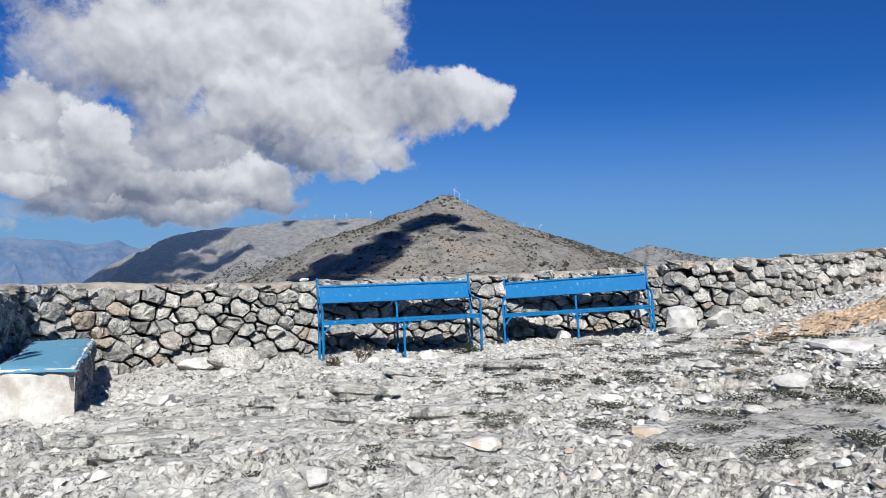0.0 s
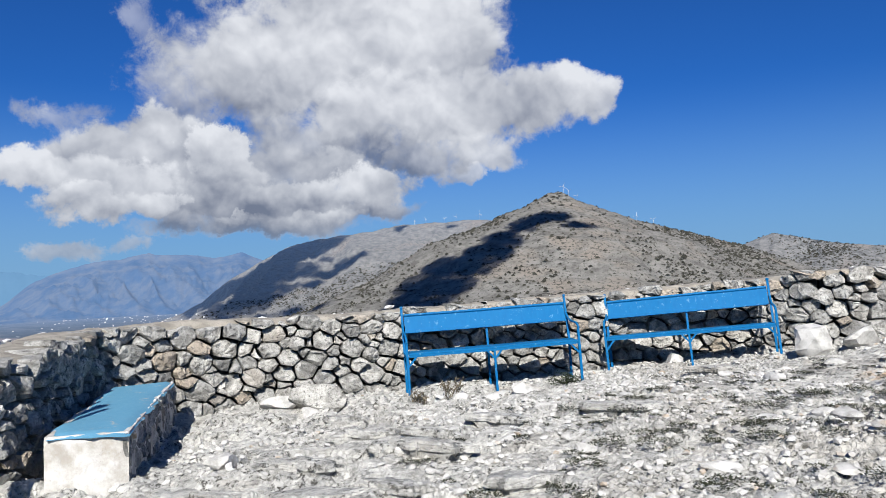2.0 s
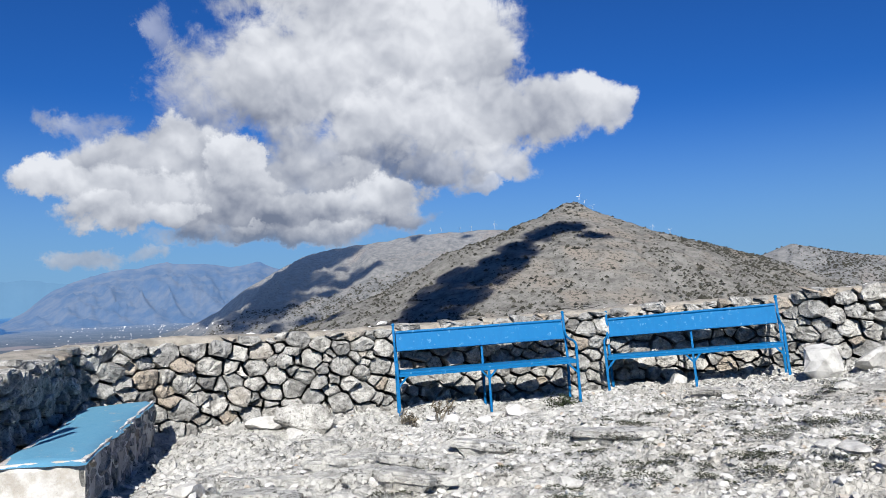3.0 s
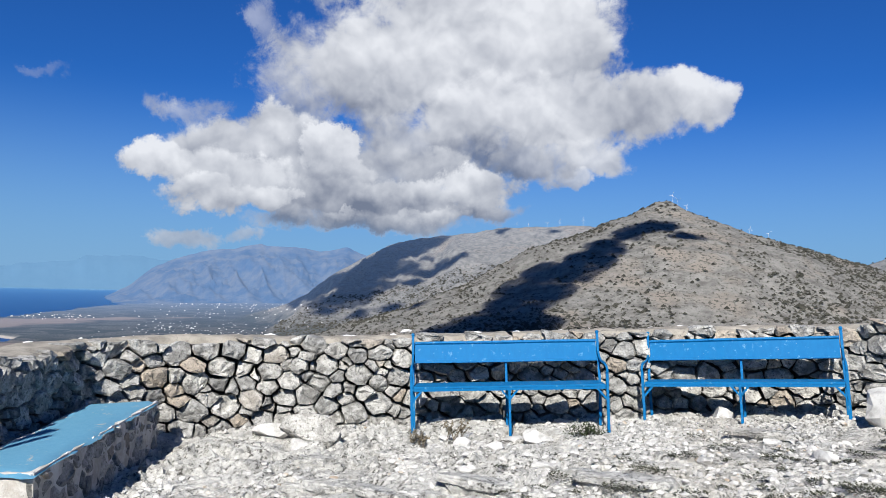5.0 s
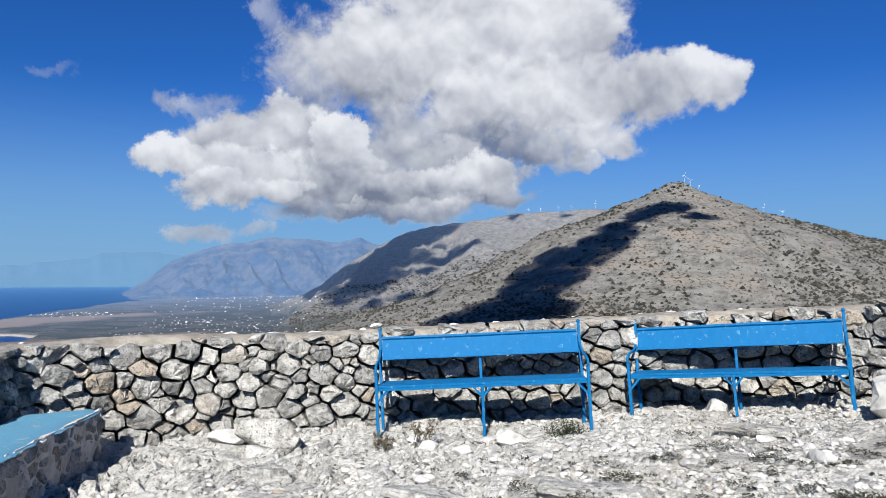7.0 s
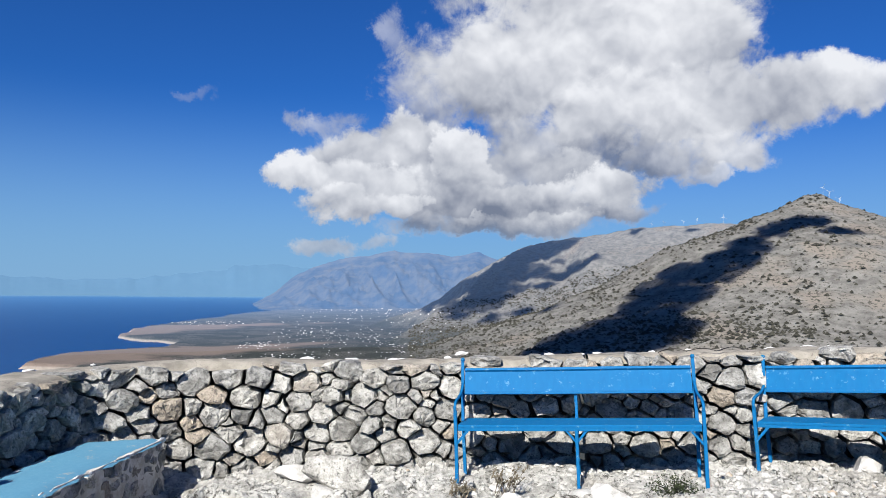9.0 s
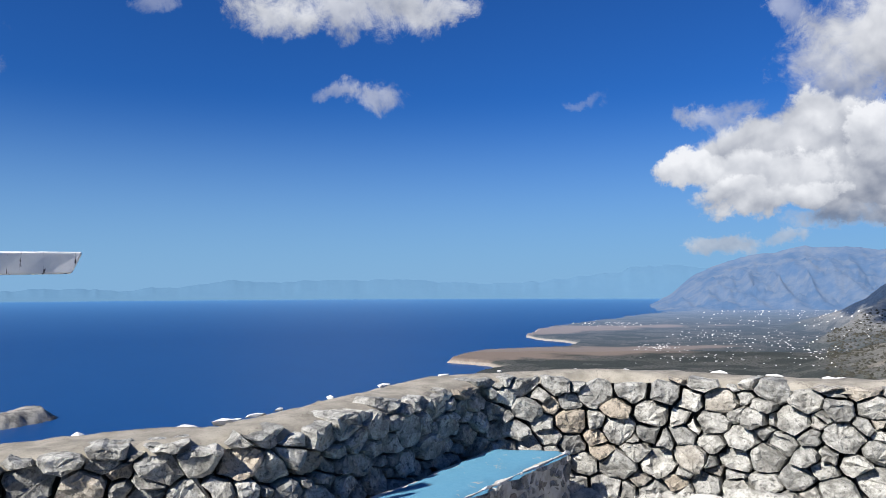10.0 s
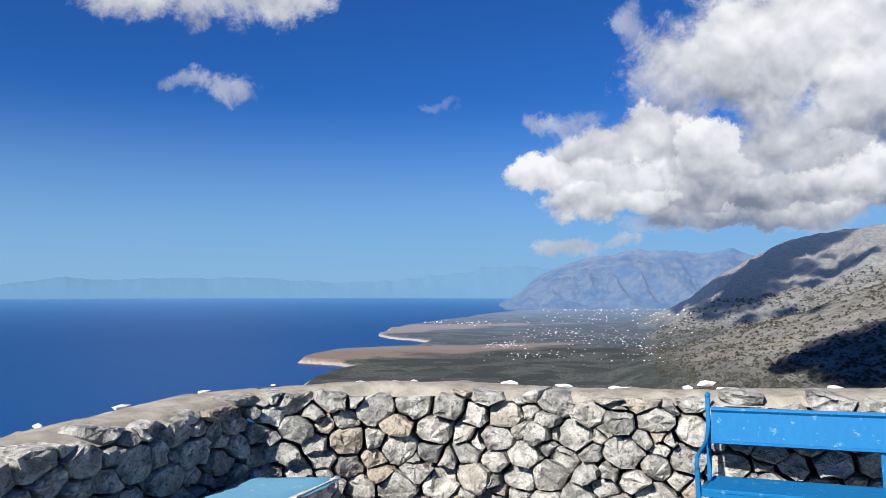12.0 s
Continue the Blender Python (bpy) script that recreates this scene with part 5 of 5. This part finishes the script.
for k, (x, y, rx, ry, turn, lean) in enumerate(((-0.95, 4.95, 0.40, 0.20, 8, -6), (-0.42, 4.35, 0.30, 0.18, -12, -8), (-1.45, 5.5, 0.28, 0.17, 20, -5), (-0.5, 5.95, 0.34, 0.18, -6, -5), (0.2, 5.25, 0.28, 0.17, 15, -5),
                                              (-1.5, 4.3, 0.26, 0.15, 30, -7), (-0.15, 6.9, 0.30, 0.16, 4, -4), (-1.25, 6.75, 0.29, 0.16, -15, -5), (0.45, 4.05, 0.26, 0.15, -20, -6), (-1.9, 6.2, 0.24, 0.14, 10, -5), (0.9, 7.2, 0.32, 0.17, 5, -3), (1.8, 9.1, 0.36, 0.17, -6, -3))):
    slab_rock(x, y, rx, ry, turn, lean, 40 + k)

rng = random.Random(63)
for k in range(26):
    slab_rock(rng.uniform(-2.0, 0.7), rng.uniform(3.3, 7.6), rng.uniform(0.14, 0.30), rng.uniform(0.09, 0.17), rng.uniform(-35, 35), rng.uniform(-8, -2), 80 + k)

rng = random.Random(77)
for i in range(70):
    x, y = rng.uniform(-2.9, 3.4), rng.uniform(3.2, 9.2)
    if float(wall_side(np.array([x]), np.array([y]))[0]) > -0.25 or (y > 4.7 and x < -2.05 - (y - 5.0) * 0.5):
        continue
    s = rng.uniform(0.045, 0.12)
    place_rock(x, y, (s * 1.4, s, s * rng.uniform(0.35, 0.7)), rng.uniform(0, 360), i, "loose angular limestone rock on the ground", 0.25)


def scatter(name, count, sizes, seed, mat, area, label, category, density):
    """Many small stones in one mesh."""
    rng = random.Random(seed)
    kinds = []
    for k in range(9):
        bm = rock_bm((1.3, 1.0, 0.7), rng)
        bm.verts.ensure_lookup_table()
        bm.faces.ensure_lookup_table()
        kinds.append((np.array([v.co[:] for v in bm.verts]), [[v.index for v in f.verts] for f in bm.faces]))
        bm.free()
    xs = np.array([rng.uniform(area[0], area[1]) for _ in range(count)])
    ys = np.array([rng.uniform(area[2], area[3]) for _ in range(count)])
    keep = (wall_side(xs, ys) < -0.03) & (0.5 + 0.5 * fbm(xs * 1.1, ys * 1.1, 3, seed) < density(xs, ys))
    xs, ys = xs[keep], ys[keep]
    zs = ground_z(xs, ys)
    verts, faces, base = [], [], 0
    for x, y, z in zip(xs, ys, zs):
        pts, tris = kinds[rng.randrange(9)]
        s = sizes[0] + (sizes[1] - sizes[0]) * rng.random() ** 2.5
        m = np.array(Euler((rng.uniform(-0.4, 0.4), rng.uniform(-0.4, 0.4), rng.uniform(0, 6.28))).to_matrix())
        verts.append(pts @ m.T * s + (x, y, z + s * 0.2))
        faces += [[base + i for i in t] for t in tris]
        base += len(pts)
    ob = from_lists(name, np.concatenate(verts).tolist(), faces, mat)
    return tagged(ob, label, category, kind="stuff")


scatter("loose_stones", 24000, (0.005, 0.040), 5, M_PALE_LOOSE, (-3.4, 5.5, 2.4, 10.3), "loose white limestone rubble over the yard", "rubble",
        lambda x, y: np.where((x > -0.8) & (y > 5.2), 0.62, 0.44) - 0.4 * np.exp(-((x - 4.9) / 1.5) ** 2 - ((y - 8.3) / 0.9) ** 2) - 0.25 * np.exp(-((x - 2.5) / 1.5) ** 2 - ((y - 4.0) / 0.6) ** 2))


# ---- plants ----
def herbs(name, spots, mat, label, category, leaf, rise, count, seed, kind="stuff"):
    """Low tufts: each spot (x, y, spread) carries many small leaves."""
    rng = random.Random(seed)
    verts, faces = [], []
    for x, y, spread in spots:
        many = int(count * (spread / 0.12) ** 1.5) + 5
        level = float(ground_z(x, y)[0])
        for _ in range(many):
            a, r = rng.uniform(0, 6.283), spread * math.sqrt(rng.random())
            px, py = x + r * math.cos(a), y + r * math.sin(a)
            pz = level + 0.01
            l = leaf * rng.uniform(0.5, 1.4)
            yaw, up = a + rng.uniform(-1, 1), rng.uniform(0.15, rise)
            d = Vector((math.cos(yaw), math.sin(yaw), up)).normalized() * l
            s = Vector((-math.sin(yaw), math.cos(yaw), rng.uniform(-0.4, 0.4))) * l * 0.24
            o = Vector((px, py, pz + rng.random() * spread * 0.25 * rise))
            b = len(verts)
            verts += [o[:], (o + d * 0.5 + s)[:], (o + d + Vector((0, 0, -l * 0.15)))[:], (o + d * 0.5 - s)[:]]
            faces.append((b, b + 1, b + 2, b + 3))
    return tagged(from_lists(name, verts, faces, mat), label, category, kind=kind)


def snapped(spots):
    """Only spots inside the yard."""
    return [(x, y, s) for x, y, s in spots if float(wall_side(np.array([x]), np.array([y]))[0]) < -0.1]


rng = random.Random(15)
spots = []
for cx, cy, sx, sy, many in ((1.5, 6.3, 0.8, 0.7, 34), (2.7, 5.0, 0.8, 0.4, 14), (1.0, 4.9, 0.9, 0.8, 16), (2.9, 7.0, 0.6, 0.4, 18), (2.4, 3.7, 0.9, 0.4, 16), (3.4, 6.4, 0.4, 0.2, 8), (2.2, 8.2, 0.7, 0.5, 12)):
    for _ in range(many):
        spots.append((rng.gauss(cx, sx), rng.gauss(cy, sy), rng.uniform(0.04, 0.16)))
for _ in range(210):
    spots.append((rng.uniform(-0.6, 4.0), rng.uniform(3.4, 8.6), rng.uniform(0.018, 0.06)))
herbs("herb_tufts", snapped(spots), M_PLANT, "low dark olive herbs between the stones", "herbs", 0.017, 0.8, 380, 3)

wind = [(3.4, 6.6, 6.5, 20, 15), (3.0, 6.45, 6.0, 75, -20), (2.4, 6.2, 5.5, 40, 10), (-1.9, 4.4, 5.5, 10, 25), (-3.1, 4.05, 5.5, 50, 10), (9.9, 4.85, 9.0, 0, 20),
        (11.7, 4.8, 7.5, 33, 15), (12.6, 4.7, 6.5, 65, 15), (14.0, 4.65, 7.0, 80, 15), (14.9, 4.6, 6.5, 15, 15)]
for bearing, rise, tall, spin, face in wind:
    wind_turbine(bearing, rise, tall, spin, face)


# ---- villages on the plain ----
def villages():
    """Far white houses: too small and too many to pick apart."""
    rng = random.Random(31)
    hubs = [(40, -3.6, 2.0, 0.25, 40), (36, -4.0, 2.0, 0.35, 34), (33, -4.3, 1.0, 0.25, 26), (44, -4.4, 1.0, 0.15, 26), (47.5, -2.75, 1.6, 0.10, 26), (37, -2.4, 3.0, 0.2, 34), (33, -1.9, 2.5, 0.12, 30),
            (31, -2.9, 3.5, 0.4, 26), (42.0, -5.2, 2.0, 0.2, 22), (35, -5.0, 4.0, 0.35, 24), (38, -1.75, 3.0, 0.08, 24), (50.0, -2.75, 0.8, 0.06, 12)]
    verts, faces = [], []
    for a, e, sa_, se, many in hubs:
        for _ in range(many * 2):
            p = seen_land(rng.gauss(a, sa_), rng.gauss(e, se))
            if p.z > -20 or p.z < SEA_Z + 0.5:
                continue
            k = p.length / 1000
            w, d, h = rng.uniform(0.35, 1.0) * k, rng.uniform(0.35, 0.8) * k, rng.uniform(0.35, 0.7) * k
            t = rng.uniform(0, 1.57)
            c, s = math.cos(t), math.sin(t)
            b = len(verts)
            for zz in (-1.0, h):
                for ux, uy in ((-w, -d), (w, -d), (w, d), (-w, d)):
                    verts.append((p.x + ux * c - uy * s, p.y + ux * s + uy * c, p.z + zz))
            r0 = len(verts)
            for ux in (-w, w):
                verts.append((p.x + ux * c, p.y + ux * s, p.z + h * 1.5))
            faces += [(b, b + 1, b + 5, b + 4), (b + 1, b + 2, b + 6, b + 5), (b + 2, b + 3, b + 7, b + 6), (b + 3, b, b + 4, b + 7),
                      (b + 4, b + 5, r0 + 1, r0), (b + 6, b + 7, r0, r0 + 1), (b + 5, b + 6, r0 + 1), (b + 7, b + 4, r0)]
    return tagged(from_lists("village_houses", verts, faces, M_WHITE), "far white village houses scattered over the plain", "houses", kind="stuff")


villages()


# ---- plants by the benches ----
def dry_thistle(x, y, tall, seed):
    rng = random.Random(seed)
    plant = tagged(new("dry_thistle"), "dry straw-coloured thistle below the blue bench", "plant")
    z = float(ground_z(x, y)[0])
    bm = bmesh.new()
    tips = []
    for _ in range(16):
        a, lean = rng.uniform(0, 6.28), rng.uniform(0.15, 0.9)
        l = tall * rng.uniform(0.5, 1.0)
        p0 = Vector((x + rng.uniform(-0.09, 0.09), y + rng.uniform(-0.06, 0.06), z - 0.02))
        p2 = p0 + Vector((math.cos(a) * lean, math.sin(a) * lean, 1)).normalized() * l
        p1 = (p0 + p2) / 2 + Vector((0, 0, 0.03))
        tube(bm, [p0, p1, p2], 0.0028, 4)
        tips.append((p1, p2))
    part("stalks", bm, M_DRY, plant)
    bm = bmesh.new()
    for p1, p2 in tips:
        for base, many in ((p2, 12), (p1, 7), ((p1 + p2) / 2, 7)):
            for _ in range(many):
                d = Vector((rng.gauss(0, 1), rng.gauss(0, 1), rng.gauss(0.3, 0.8))).normalized() * rng.uniform(0.015, 0.045)
                s = d.cross(Vector((0.2, 0.5, 0.8))).normalized() * 0.006
                bm.faces.new([bm.verts.new(base + q) for q in (Vector(), d * 0.5 + s, d, d * 0.5 - s)])
    part("leaves", bm, M_DRY, plant, "curled dry leaves")
    return plant


dry_thistle(-1.02, 8.75, 0.30, 2)
dry_thistle(-1.30, 8.62, 0.20, 6)


def shrub(x, y, wide, tall, seed, label):
    rng = random.Random(seed)
    z = float(ground_z(x, y)[0])
    plant = tagged(new("shrub"), label, "shrub")
    bm = bmesh.new()
    ends = []
    for _ in range(14):
        a, r = rng.uniform(0, 6.28), wide * rng.random() ** 0.5
        q = Vector((x + math.cos(a) * r, y + math.sin(a) * r * 0.7, z + tall * rng.uniform(0.4, 1.0) * (1 - 0.5 * (r / wide) ** 2)))
        tube(bm, [Vector((x, y, z - 0.03)), (Vector((x, y, z)) + q) / 2 + Vector((0, 0, 0.02)), q], 0.004, 4)
        ends.append(q)
    part("twigs", bm, M_WIRE, plant)
    bm = bmesh.new()
    for q in ends:
        for _ in range(70):
            o = q + Vector((rng.gauss(0, 0.045), rng.gauss(0, 0.04), rng.gauss(0, 0.028)))
            d = Vector((rng.gauss(0, 1), rng.gauss(0, 1), rng.gauss(0.4, 0.8))).normalized() * rng.uniform(0.012, 0.026)
            s = d.cross(Vector((rng.gauss(0, 1), 0.5, 0.8))).normalized() * 0.006
            bm.faces.new([bm.verts.new(o + v) for v in (Vector(), d * 0.5 + s, d, d * 0.5 - s)])
    part("leaves", bm, M_SHRUB, plant)
    return plant


shrub(0.22, 9.12, 0.16, 0.13, 3, "small green shrub at the foot of the blue bench")


# ---- small things on the cap ----
rng = random.Random(91)
tagged(rock("stone", (-2.0, 9.80, 1.655), (0.085, 0.05, 0.035), rng, M_WHITE, None, radians(25)), "white painted stone lying on the wall", "stone")
bm = bmesh.new()
coil = []
for i in range(26):
    t = i / 25
    x0, y0, hx, hy, top0 = (float(v) for v in on_wall(s_at(-0.2, 10.2) + 0.9 * t))
    coil.append(Vector((x0 - hy * (0.12 + 0.05 * math.sin(9 * t)), y0 + hx * (0.12 + 0.05 * math.sin(9 * t)), top0 + 0.035 + 0.03 * abs(math.sin(11 * t)))))
tube(bm, coil, 0.004, 5)
tagged(part("wire", bm, M_WIRE), "loose black wire lying along the wall", "wire")
